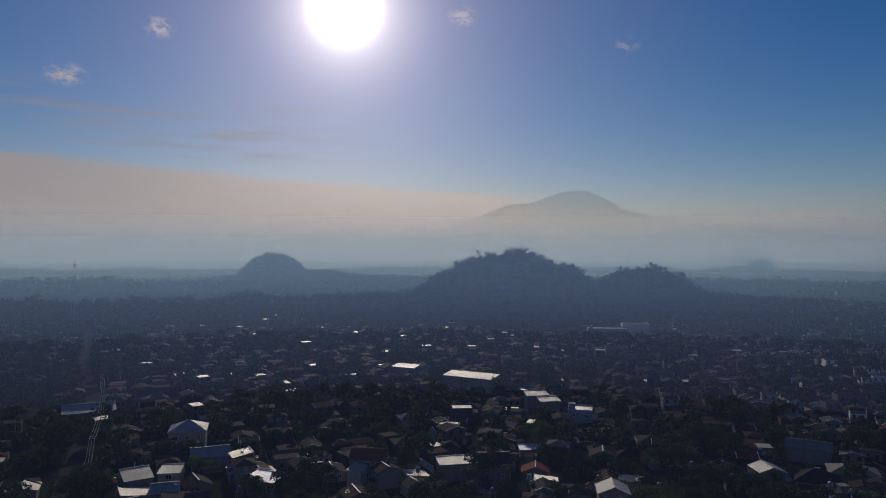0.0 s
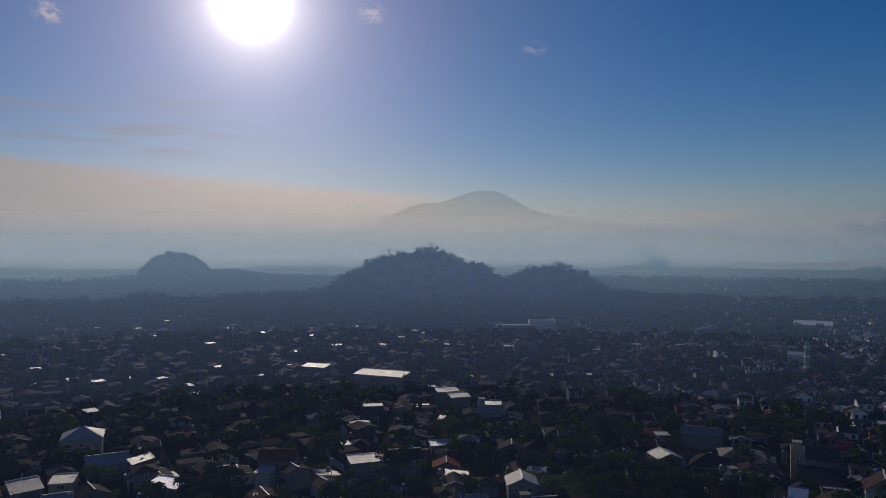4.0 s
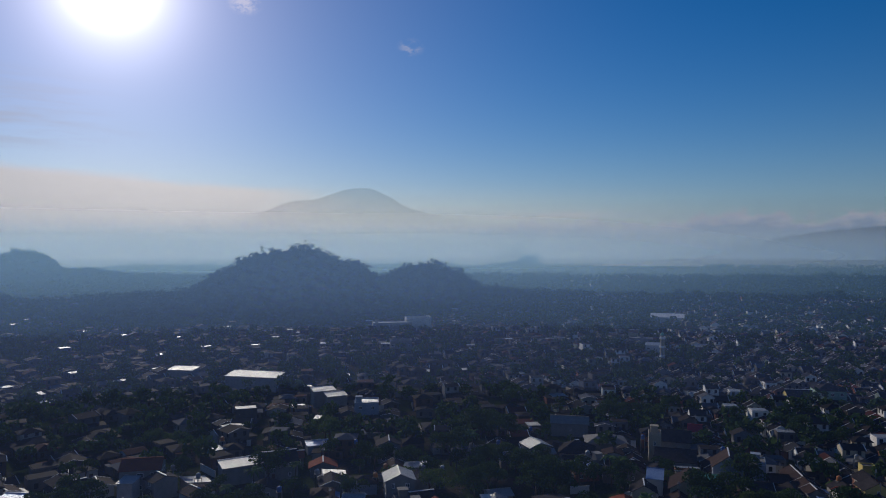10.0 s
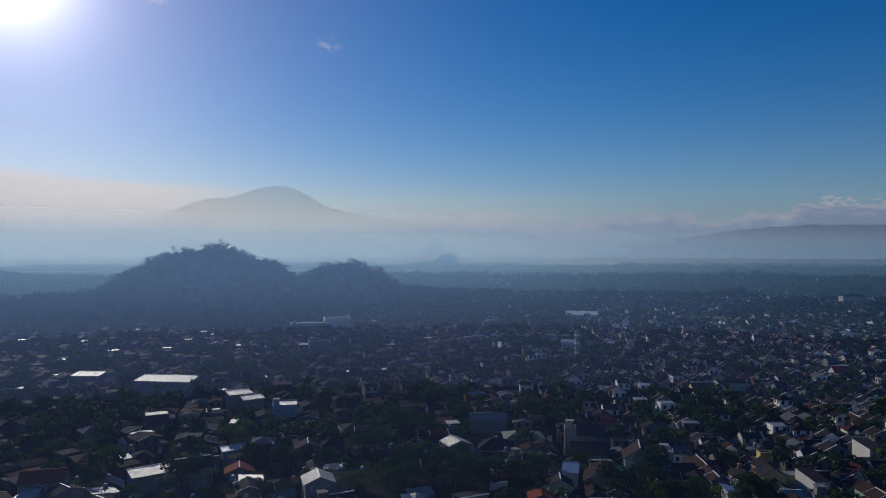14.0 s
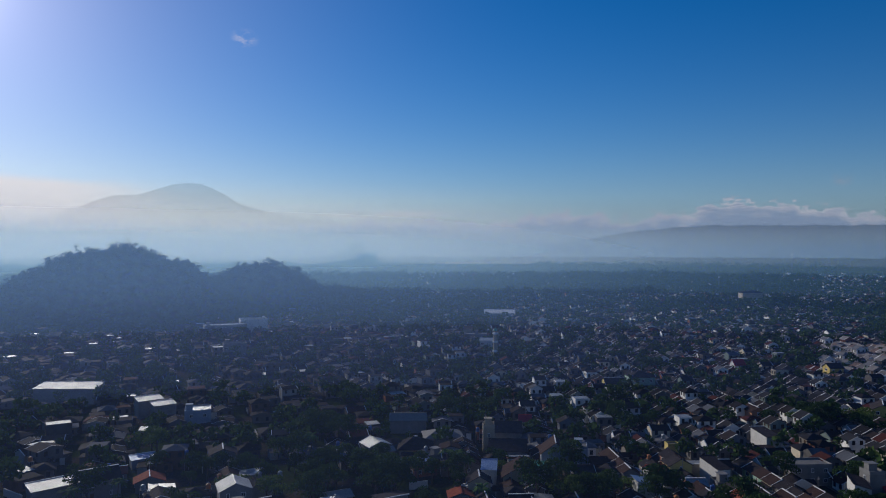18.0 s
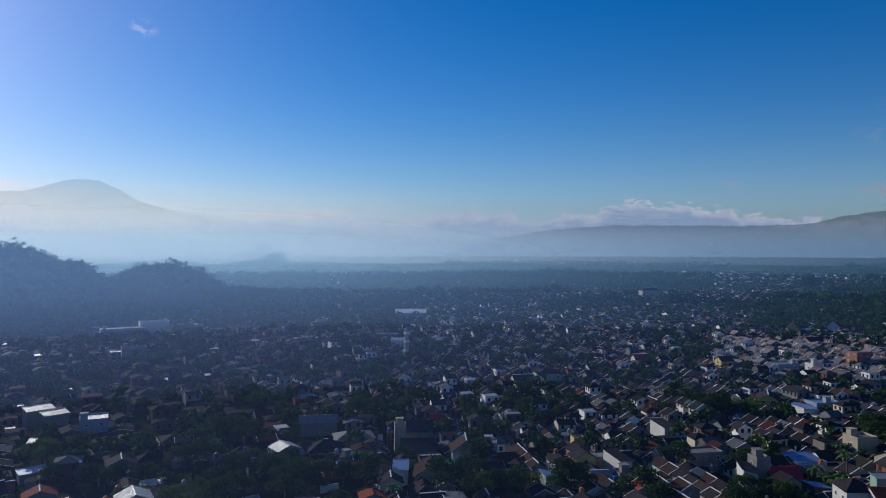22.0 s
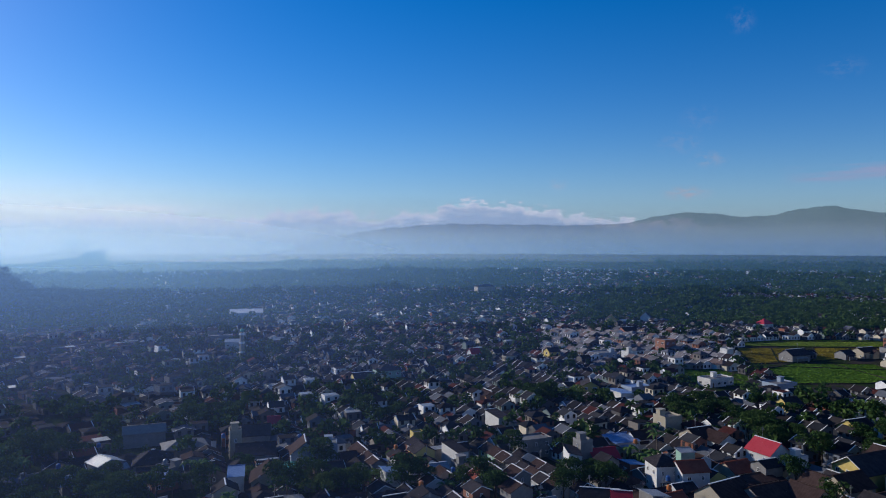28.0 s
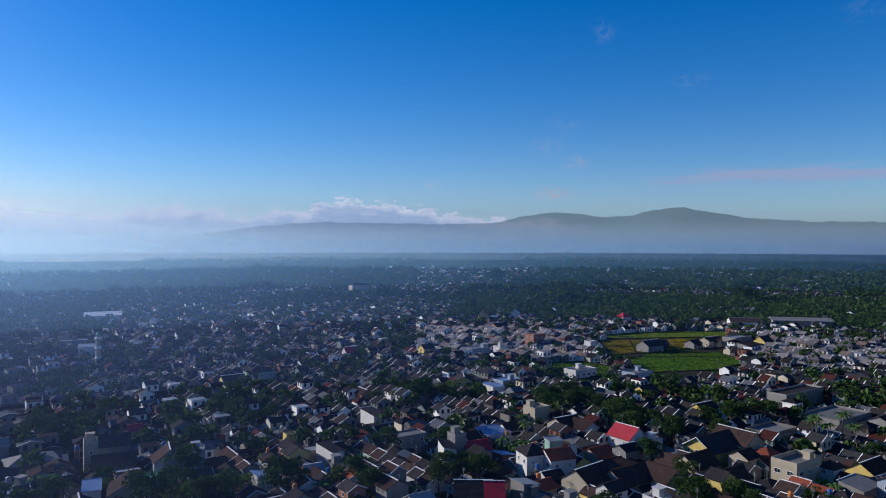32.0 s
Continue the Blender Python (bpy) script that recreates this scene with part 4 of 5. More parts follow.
lot_pts = [polar(a, r).xy for a, r in ((91.0, 212), (97.5, 210), (98, 236), (91.5, 234))]
s = Soup()
s.poly([(p.x, p.y, 0.04) for p in lot_pts][::-1])
tagged(new("ground_meadow", s.mesh("ground_meadow", [M["ground"]])), "rough grassy empty plot between houses", "grass plot", kind="structure")
spots3 = np.array([(*polar(blade_rng.uniform(91.2, 97.5), blade_rng.uniform(212, 234)).xy, 0.25) for _ in range(3500)])
a = blade_rng.normal(size=(3500, 3)) * (0.22, 0.22, 0.08)
up3 = np.stack([blade_rng.normal(0, 0.1, 3500), blade_rng.normal(0, 0.1, 3500), blade_rng.uniform(0.15, 0.4, 3500)], 1)
tagged(new("meadow_grass", quads_mesh("meadow_grass", np.stack([spots3 - a - up3, spots3 + a - up3, spots3 + a + up3, spots3 - a + up3], 1), M["leaf_light"])), "rough tufts of yellow-green grass on an empty plot", "grass", kind="stuff")


def landmark(x, y, w, d, h, turn, **kw):
    claim(x, y, max(w, d) * 0.5)
    return house(x, y, w, d, h, turn, rng=rng, **kw)


def at(az, r):
    return polar(az, r).xy


def big(az, r, w, d, h, turn, **kw):
    """A landmark by bearing and distance of its middle."""
    return landmark(*at(az, r), w, d, h, turn, **kw)


# houses near the east end
big(75.6, 219, 8.6, 7.6, 6.4, 63, roof="gable", rise=2.8, wall="white", cover="roof_red", name="townhouse", front=(0, 1, 2, 3), trim=False)
big(77.3, 217, 5.5, 5.0, 5.6, -27, roof="flat", rise=0.9, wall="white", cover="concrete", trim=False)
big(68.1, 194, 6.5, 7.0, 7.2, -42, roof="hip", rise=2.2, wall="white", cover="tile_dark", name="townhouse", front=(0, 2, 3))
big(70.1, 193, 7.5, 7.0, 6.6, -42, roof="gable", rise=1.8, wall="white", cover="tile_red", name="townhouse", front=(0, 2, 3))
big(69.8, 201, 4.0, 3.0, 8.6, -42, roof="shed", rise=0.3, wall="mint", cover="zinc", trim=False, openings=False, name="rooftop_shelter")
big(61.2, 199, 9, 3.5, 6.8, 40, roof="shed", rise=0.8, wall="white", cover="tile_dark", openings=False)
big(63.5, 206, 8.0, 7.5, 3.8, -35, roof="gable", rise=2.4, wall="grey", cover="roof_red")
big(62.0, 204, 4.0, 4.0, 8.5, -27, roof="flat", rise=0.8, wall="grey", cover="concrete")
big(63.3, 171, 9.0, 9.0, 3.6, -62, roof="gable", rise=2.8, wall="cream", cover="tile_dark")
big(65.0, 170, 4.5, 9.4, 3.7, -62, roof="gable", rise=2.9, wall="cream", cover="roof_red", openings=False)
big(72.6, 184, 11, 9, 4.0, -20, roof="gable", rise=3.0, wall="cream", cover="tile_brown")
big(75.6, 188, 12, 9.5, 3.4, -27, roof="gable", rise=2.8, wall="grey", cover="tile_brown")
big(78.2, 190, 9, 8, 4.0, 63, roof="gable", rise=2.6, wall="cream", cover="tile_brown")
big(73.4, 208, 8, 7, 3.4, -27, roof="gable", rise=1.9, wall="cream", cover="tile_red")
big(75.0, 201, 10, 4, 3.0, -27, roof="shed", rise=0.8, wall="cream", cover="tile_brown")
big(81.9, 220, 14, 10, 5.2, -27, roof="gable", rise=3.2, wall="yellow", cover="tile_dark", name="townhouse", trim=True, front=(2, 3), over=0.8)
big(83.6, 226, 12, 9, 6.0, 63, roof="gable", rise=3.0, wall="cream", cover="tile_brown")
big(84.1, 213, 6, 6, 5.0, -27, roof="gable", rise=1.6, wall="cream", cover="tile_dark")
big(80.7, 203, 10, 8, 4.4, -27, roof="gable", rise=2.8, wall="cream", cover="tile_brown")
big(79.0, 203, 7, 6, 4.0, 63, roof="gable", rise=2.0, wall="grey", cover="tile_brown")
big(83.0, 197, 10, 7, 3.4, -27, roof="gable", rise=2.2, wall="grey", cover="tile_brown")
big(87.6, 207, 12, 7, 6.8, -27, roof="flat", rise=1.2, wall="cream", cover="concrete", name="townhouse")
big(85.6, 220, 8, 8, 4.0, -27, roof="hip", rise=2.2, wall="white", cover="tile_red")
big(92.2, 222, 11, 8, 3.0, -27, roof="gable", rise=2.6, wall="yellow", cover="tile_brown")
big(91.6, 203, 9, 6, 4.0, -27, roof="shed", rise=1.0, wall="grey", cover="concrete")
big(87.6, 312, 27, 8, 5.6, -27, roof="flat", rise=0.8, wall="grey", cover="tile_dark", openings=False, name="warehouse")
big(90.2, 280, 22, 13, 4.6, -27, roof="flat", rise=0.8, wall="grey", cover="concrete", name="warehouse")
big(86.0, 252, 15, 9, 3.4, -27, roof="flat", rise=1.0, wall="concrete", cover="concrete", openings=False, name="warehouse")
big(93.6, 285, 20, 12, 3.5, -27, roof="gable", rise=2.6, wall="grey", cover="tile_dark", name="warehouse")
big(81.3, 271, 9, 8, 4.0, -27, roof="gable", rise=2.6, wall="yellow", cover="tile_dark")
big(84.6, 275, 7, 6, 3.4, -27, roof="gable", rise=2.0, wall="white", cover="roof_red")
big(68.5, 246, 7, 6, 7.2, -27, roof="flat", rise=0.7, wall="cream", cover="concrete")
big(70.8, 236, 9, 8, 4.8, -27, roof="gable", rise=2.0, wall="cream", cover="tile_brown")
big(72.2, 233, 8, 7, 4.6, 63, roof="gable", rise=2.0, wall="white", cover="tile_brown")
big(65.0, 227, 9, 7, 3.4, -30, roof="shed", rise=0.8, wall="white", cover="zinc_blue")
big(66.3, 232, 6, 6, 3.4, -30, roof="gable", rise=1.8, wall="white", cover="tile_brown")
# by the rice field
big(72.8, 409, 4.5, 5, 8.2, -27, roof="flat", rise=0.6, wall="white", cover="concrete", openings=False, name="tower_house")
big(77.4, 437, 14, 9, 3.8, -27, roof="gable", rise=2.8, wall="grey", cover="tile_dark", name="field_house")
big(80.6, 458, 8, 7, 3.2, -27, roof="gable", rise=1.8, wall="grey", cover="tile_dark", name="field_house")
big(81.8, 470, 13, 8, 3.8, -27, roof="gable", rise=2.0, wall="cream", cover="tile_brown", name="field_house")
big(84.6, 453, 14, 8, 4.6, -27, roof="shed", rise=1.0, wall="grey", cover="tile_dark", name="field_house")
big(72.0, 346, 14, 8, 3.4, -27, roof="flat", rise=0.6, wall="white", cover="concrete", name="field_house")
big(76.4, 338, 12, 8, 4.5, -27, roof="flat", rise=0.6, wall="sky_blue", cover="concrete", name="field_house")
big(87.9, 600, 42, 22, 6.4, -74, roof="gable", rise=1.6, wall="grey", cover="concrete", openings=False, name="factory_hall")
big(84.2, 575, 22, 14, 6.0, -72, roof="gable", rise=2.2, wall="white", cover="tile_brown", openings=False, name="factory_hall")
big(75.4, 572, 9, 8, 6.5, -27, roof="hip", rise=3.5, wall="white", cover="roof_red")
# the middle of the town
big(51.7, 204, 3.6, 9, 5.4, -20, roof="shed", rise=0.9, wall="white", cover="tile_dark", openings=False)
big(57.9, 216, 11, 6, 5.4, -27, roof="flat", rise=0.5, wall="grey", cover="concrete", name="townhouse")
big(55.2, 246, 4.5, 10, 5.2, -27, roof="shed", rise=0.6, wall="white", cover="tile_dark", openings=False)
big(59.6, 396, 7, 6, 5.4, -27, roof="gable", rise=1.8, wall="yellow", cover="tile_dark", front=(0, 2))
big(53.3, 384, 5.5, 5.5, 5.6, -27, roof="gable", rise=2.4, wall="white", cover="roof_red")
big(68.4, 430, 8.5, 8, 9.0, -27, roof="flat", rise=0.6, wall="brick", cover="concrete", name="townhouse", front=(0, 2, 3))
big(65.6, 390, 5.0, 6, 7.0, -27, roof="flat", rise=0.6, wall="white", cover="concrete", name="townhouse", front=(0, 2))
big(63.6, 394, 12, 9, 5.6, -27, roof="flat", rise=0.5, wall="sky_blue", cover="concrete", name="townhouse", front=(0, 2))
big(62.6, 306, 11, 7, 5.2, 30, roof="gable", rise=1.8, wall="yellow", cover="tile_dark", name="townhouse", front=(0, 1, 2))
big(64.9, 300, 12, 8, 3.6, 63, roof="shed", rise=0.7, wall="white", cover="zinc_blue")
big(66.2, 310, 11, 7, 4.4, -27, roof="flat", rise=0.4, wall="sky_blue", cover="zinc_blue", front=(2,))
big(54.4, 282, 7, 5, 4.8, 63, roof="gable", rise=1.4, wall="orange", cover="tile_brown")
big(48.6, 224, 3.5, 3, 4.6, -27, roof="flat", rise=0.5, wall="yellow", cover="concrete", openings=False)
big(64.3, 569, 8, 8, 6.0, 30, roof="gable", rise=3.6, wall="yellow", cover="tile_dark", openings=False)
big(66.9, 590, 9, 8, 6.5, 20, roof="gable", rise=4.0, wall="white", cover="tile_dark", openings=False)
big(65.5, 502, 10, 8, 5.6, -27, roof="gable", rise=2.2, wall="brick", cover="tile_brown", openings=False)
big(77.0, 297, 8, 7, 4.2, -27, roof="gable", rise=2.4, wall="yellow", cover="tile_dark", front=(2, 3))
big(85.5, 462, 9, 7, 6.2, -27, roof="gable", rise=2.6, wall="yellow", cover="tile_dark", front=(2, 3))
big(83.7, 474, 17, 9, 6.0, -27, roof="flat", rise=0.6, wall="grey", cover="zinc", openings=False, name="warehouse")
# the grey houses north of the tower
big(27.7, 246, 12.5, 7, 4.6, -28, roof="gable", rise=1.6, wall="grey", cover="concrete", openings=False)
big(30.5, 228, 12, 9, 3.6, -22, roof="hip", rise=1.8, wall="concrete", cover="concrete", openings=False)
big(28.3, 216, 10, 9, 3.4, -30, roof="hip", rise=2.8, wall="cream", cover="tile_dark")
big(34.2, 436, 10, 7, 7.0, -36, roof="shed", rise=0.8, wall="white", cover="zinc", name="townhouse", front=(0, 2))
big(32.6, 492, 6, 12, 8.0, -36, roof="shed", rise=0.6, wall="cream", cover="tile_dark", openings=False, name="townhouse")
big(31.0, 480, 5, 10, 7.0, -36, roof="shed", rise=0.6, wall="cream", cover="tile_dark", openings=False, name="townhouse")
big(34.25, 222, 3.6, 5, 8.0, -32, roof="flat", rise=0.7, wall="cream", cover="concrete", name="townhouse", front=(0, 2, 3))
big(35.8, 214, 11, 11, 4.0, -36, roof="gable", rise=2.0, wall="grey", cover="tile_dark", openings=False)
big(35.8, 232, 9, 8, 4.6, -36, roof="gable", rise=2.4, wall="grey", cover="tile_dark")
big(37.2, 241, 4, 5, 5.6, -36, roof="gable", rise=1.5, wall="white", cover="roof_red")
big(36.8, 188, 9, 9, 4.4, 54, roof="gable", rise=2.8, wall="cream", cover="tile_brown")
big(38.2, 194, 4.5, 4, 4.4, -36, roof="shed", rise=0.4, wall="white", cover="zinc_green", openings=False)
big(39.6, 203, 8, 8, 6.4, 54, roof="gable", rise=3.0, wall="sky_blue", cover="tile_brown", name="townhouse")
big(41.4, 211, 5.5, 8, 5.4, -40, roof="flat", rise=0.4, wall="sky_blue", cover="concrete")
big(34.3, 192, 4.0, 7, 4.6, -36, roof="shed", rise=0.6, wall="white", cover="zinc_blue", openings=False)
big(46.2, 330, 11, 9, 6.4, -27, roof="hip", rise=2.0, wall="mint", cover="tile_dark", name="townhouse")
big(44.2, 318, 9, 7, 5.0, -27, roof="gable", rise=2.0, wall="yellow", cover="tile_dark")
big(35.15, 625, 27, 13, 6.5, -35, roof="shed", rise=2.2, wall="white", cover="sheet_pale", openings=False, name="market_hall")
big(33.2, 470, 15, 8, 6.5, -35, roof="flat", rise=0.5, wall="grey", cover="concrete", name="school")
big(54.2, 896, 24, 12, 12.0, -30, roof="hip", rise=2.6, wall="cream", cover="tile_dark", name="apartment_block")
# below the hills
big(2.5, 330, 25, 9, 6.4, -30, roof="shed", rise=1.1, wall="grey", cover="zinc", openings=False, name="warehouse")
big(-2.8, 366, 13, 7, 5.0, -26, roof="shed", rise=0.8, wall="grey", cover="zinc", openings=False, name="warehouse")
big(11.3, 268, 9, 9, 6.0, -12, roof="flat", rise=0.5, wall="sky_blue", cover="zinc", name="townhouse")
big(7.8, 290, 9, 5, 6.4, 10, roof="shed", rise=0.9, wall="grey", cover="zinc", name="townhouse")
big(8.8, 283, 8, 4.5, 5.6, 10, roof="shed", rise=0.8, wall="grey", cover="zinc")
big(1.5, 201, 11, 6, 4.8, 12, roof="shed", rise=0.5, wall="grey", cover="zinc", openings=False)
big(4.4, 202, 9, 8, 5.2, 5, roof="gable", rise=1.9, wall="grey", cover="tile_dark")
big(7.4, 224, 7, 4, 2.6, 3, roof="shed", rise=0.4, wall="sky_blue", cover="zinc_blue", openings=False, trim=False, name="shelter")
big(13.3, 545, 30, 12, 7.0, -8, roof="flat", rise=0.5, wall="grey", cover="zinc", name="school")
big(15.4, 560, 20, 12, 9.0, -8, roof="flat", rise=0.9, wall="white", cover="concrete", name="school")
big(14.0, 432, 13, 9, 7.5, -10, roof="flat", rise=0.9, wall="grey", cover="concrete", name="apartment_block")
# along the road
big(-19.6, 244, 11, 10, 7.0, 15, roof="hip", rise=2.6, wall="cream", cover="zinc", name="townhouse")
big(-18.0, 224, 11, 8, 3.6, 20, roof="gable", rise=1.8, wall="grey", cover="zinc")
big(-23.2, 204, 7, 6, 4.6, 35, roof="shed", rise=1.4, wall="grey", cover="zinc")
big(-20.8, 205, 5.5, 5.5, 5.0, 8, roof="shed", rise=0.6, wall="cream", cover="zinc")
big(-13.8, 192, 9, 5, 4.6, -25, roof="shed", rise=0.8, wall="grey", cover="zinc_blue")
big(-5.6, 203, 10, 8, 6.2, -5, roof="gable", rise=1.8, wall="grey", cover="tile_red")
big(-6.6, 196, 4, 4, 4.5, -20, roof="shed", rise=0.5, wall="white", cover="zinc", openings=False)
big(-26.5, 300, 18, 12, 4.5, 28, roof="gable", rise=2.0, wall="grey", cover="zinc", openings=False, name="warehouse")


def cluster(az, r, count, wide, deep, kinds, size=1.0):
    """A clump of trees; kinds: tree numbers, 10 and up are palms and bananas."""
    c = polar(az, r).xy
    a = radians(az)
    for _ in range(count):
        p, q = rng.gauss(0, 0.5) * wide, rng.gauss(0, 0.5) * deep
        x, y = c.x + p * math.cos(a) + q * math.sin(a), c.y - p * math.sin(a) + q * math.cos(a)
        if not is_free(x, y, 0.6):
            continue
        k = rng.choice(kinds)
        claim(x, y, 1.6)
        if k >= 10:
            palm(x, y, k - 10, size * rng.uniform(0.85, 1.25), rng.uniform(0, 360))
        else:
            tree(x, y, k, size * rng.uniform(0.8, 1.2), rng.uniform(0, 360))


for az, r, count, wide, deep, kinds, size in (
    (70.9, 277, 14, 16, 14, (0, 1, 5), 1.0), (75.0, 254, 10, 12, 10, (1, 5, 0), 1.05), (66.6, 213, 8, 7, 6, (12, 13, 12), 1.25), (68.0, 226, 5, 6, 5, (10, 11, 12), 1.0),
    (63.6, 184, 5, 7, 4, (0, 1), 1.0), (61.4, 182, 4, 5, 5, (1, 5), 1.0), (82.6, 258, 6, 7, 8, (1, 0, 3), 1.1), (85.1, 274, 5, 7, 7, (1, 5), 1.0), (88.9, 252, 6, 9, 5, (10, 11), 1.0),
    (90.2, 203, 8, 9, 5, (12, 13), 1.2), (42.0, 181, 6, 9, 6, (5, 1, 4, 1), 1.0), (54.0, 179, 10, 11, 6, (12, 13, 12, 0), 1.35), (48.2, 186, 3, 4, 3, (0, 1), 1.0), (33.5, 256, 9, 12, 14, (1, 5, 0), 1.0),
    (21.0, 196, 9, 16, 12, (5, 1, 1, 0), 1.0), (20.5, 234, 7, 12, 9, (1, 0, 5), 1.0), (8.4, 236, 4, 7, 5, (4,), 1.25), (-4.0, 246, 16, 26, 9, (4, 2, 2), 0.6), (25.8, 180, 8, 10, 8, (1, 5), 1.1),
    (-28.0, 262, 10, 6, 26, (1, 5, 0), 1.1), (-26.6, 196, 8, 6, 14, (1, 5), 1.0), (58.2, 282, 9, 14, 9, (1, 0, 4), 1.1), (45.4, 252, 6, 8, 7, (1, 0), 1.0), (-10.0, 190, 8, 14, 8, (1, 0, 3), 1.0),
    (77.5, 240, 8, 10, 8, (1, 0), 1.0), (92.5, 240, 6, 12, 5, (0, 2, 10), 0.9), (60.0, 196, 4, 5, 5, (0, 10), 1.0), (30.5, 190, 6, 9, 7, (1, 0, 11), 1.0), (12.8, 205, 7, 12, 8, (0, 1), 1.0), (84.0, 240, 4, 6, 5, (0, 1), 0.9)):
    cluster(az, r, count, wide, deep, kinds, size)
big_one = polar(65.5, 1085).xy
tree(*big_one, 5, 3.0, 20)
tree(*polar(65.1, 1080).xy, 1, 2.7, 80)
tree(*polar(84.0, 800).xy, 5, 2.2, 130)
tree(*polar(84.5, 795).xy, 1, 2.2, 10)

ZONES = ((-40, 1, -26.0, 8.8, 7.8), (1, 30, 8.0, 8.8, 7.8), (30, 104, 27.0, 7.0, 5.1))


def house_chance(az, r):
    if in_field(az, r) or terrain(*polar(az, r).xy) > 1.5:
        return 0.0
    wood = lump(*polar(az, r).xy, 45, 1.7)
    if az < 1:
        base = 0.68
    elif az < 30:
        base = 0.78
    else:
        base = 0.9 if az > 36 else 0.75
    if r > 580:
        base *= 0.85 if az > 36 else 0.5
    if r > 1000:
        base *= 0.45 if az < 56 else 1.25
    if r > 950:
        base *= 0.45 + 0.8 * max(0.0, lump(*polar(az, r).xy, 130, 4.4))
    if az > 60 and 525 < r < 585:
        return 0.85
    if az > 62 and 585 < r < 860:
        base *= 0.25
    if (59 < az < 73 and 375 < r < 520) or (85 < az < 97 and 395 < r < 520):
        return 0.95
    return base - (0.55 if az > 30 else 1.0) * max(0.0, wood)


LANE_U, LANE_V = Vector((math.sin(radians(27)), math.cos(radians(27)))), Vector((math.cos(radians(27)), -math.sin(radians(27))))
for i in range(-16, 82, 4):
    pts = [LANE_U * k + LANE_V * (i + 0.5) * 7.0 for k in range(-280, 620, 20)]
    pts = [tuple(p) for p in pts if 160 < p.length < 560 and 31 < az_r(p.x, p.y)[0] < 100 and not in_field(*az_r(p.x, p.y))]
    if len(pts) > 3 and all((Vector(p) - Vector(q)).length < 30 for p, q in zip(pts, pts[1:])):
        strip("lane", pts, 2.6, M["paving"], "narrow dusty concrete lane between house rows", 0.02)

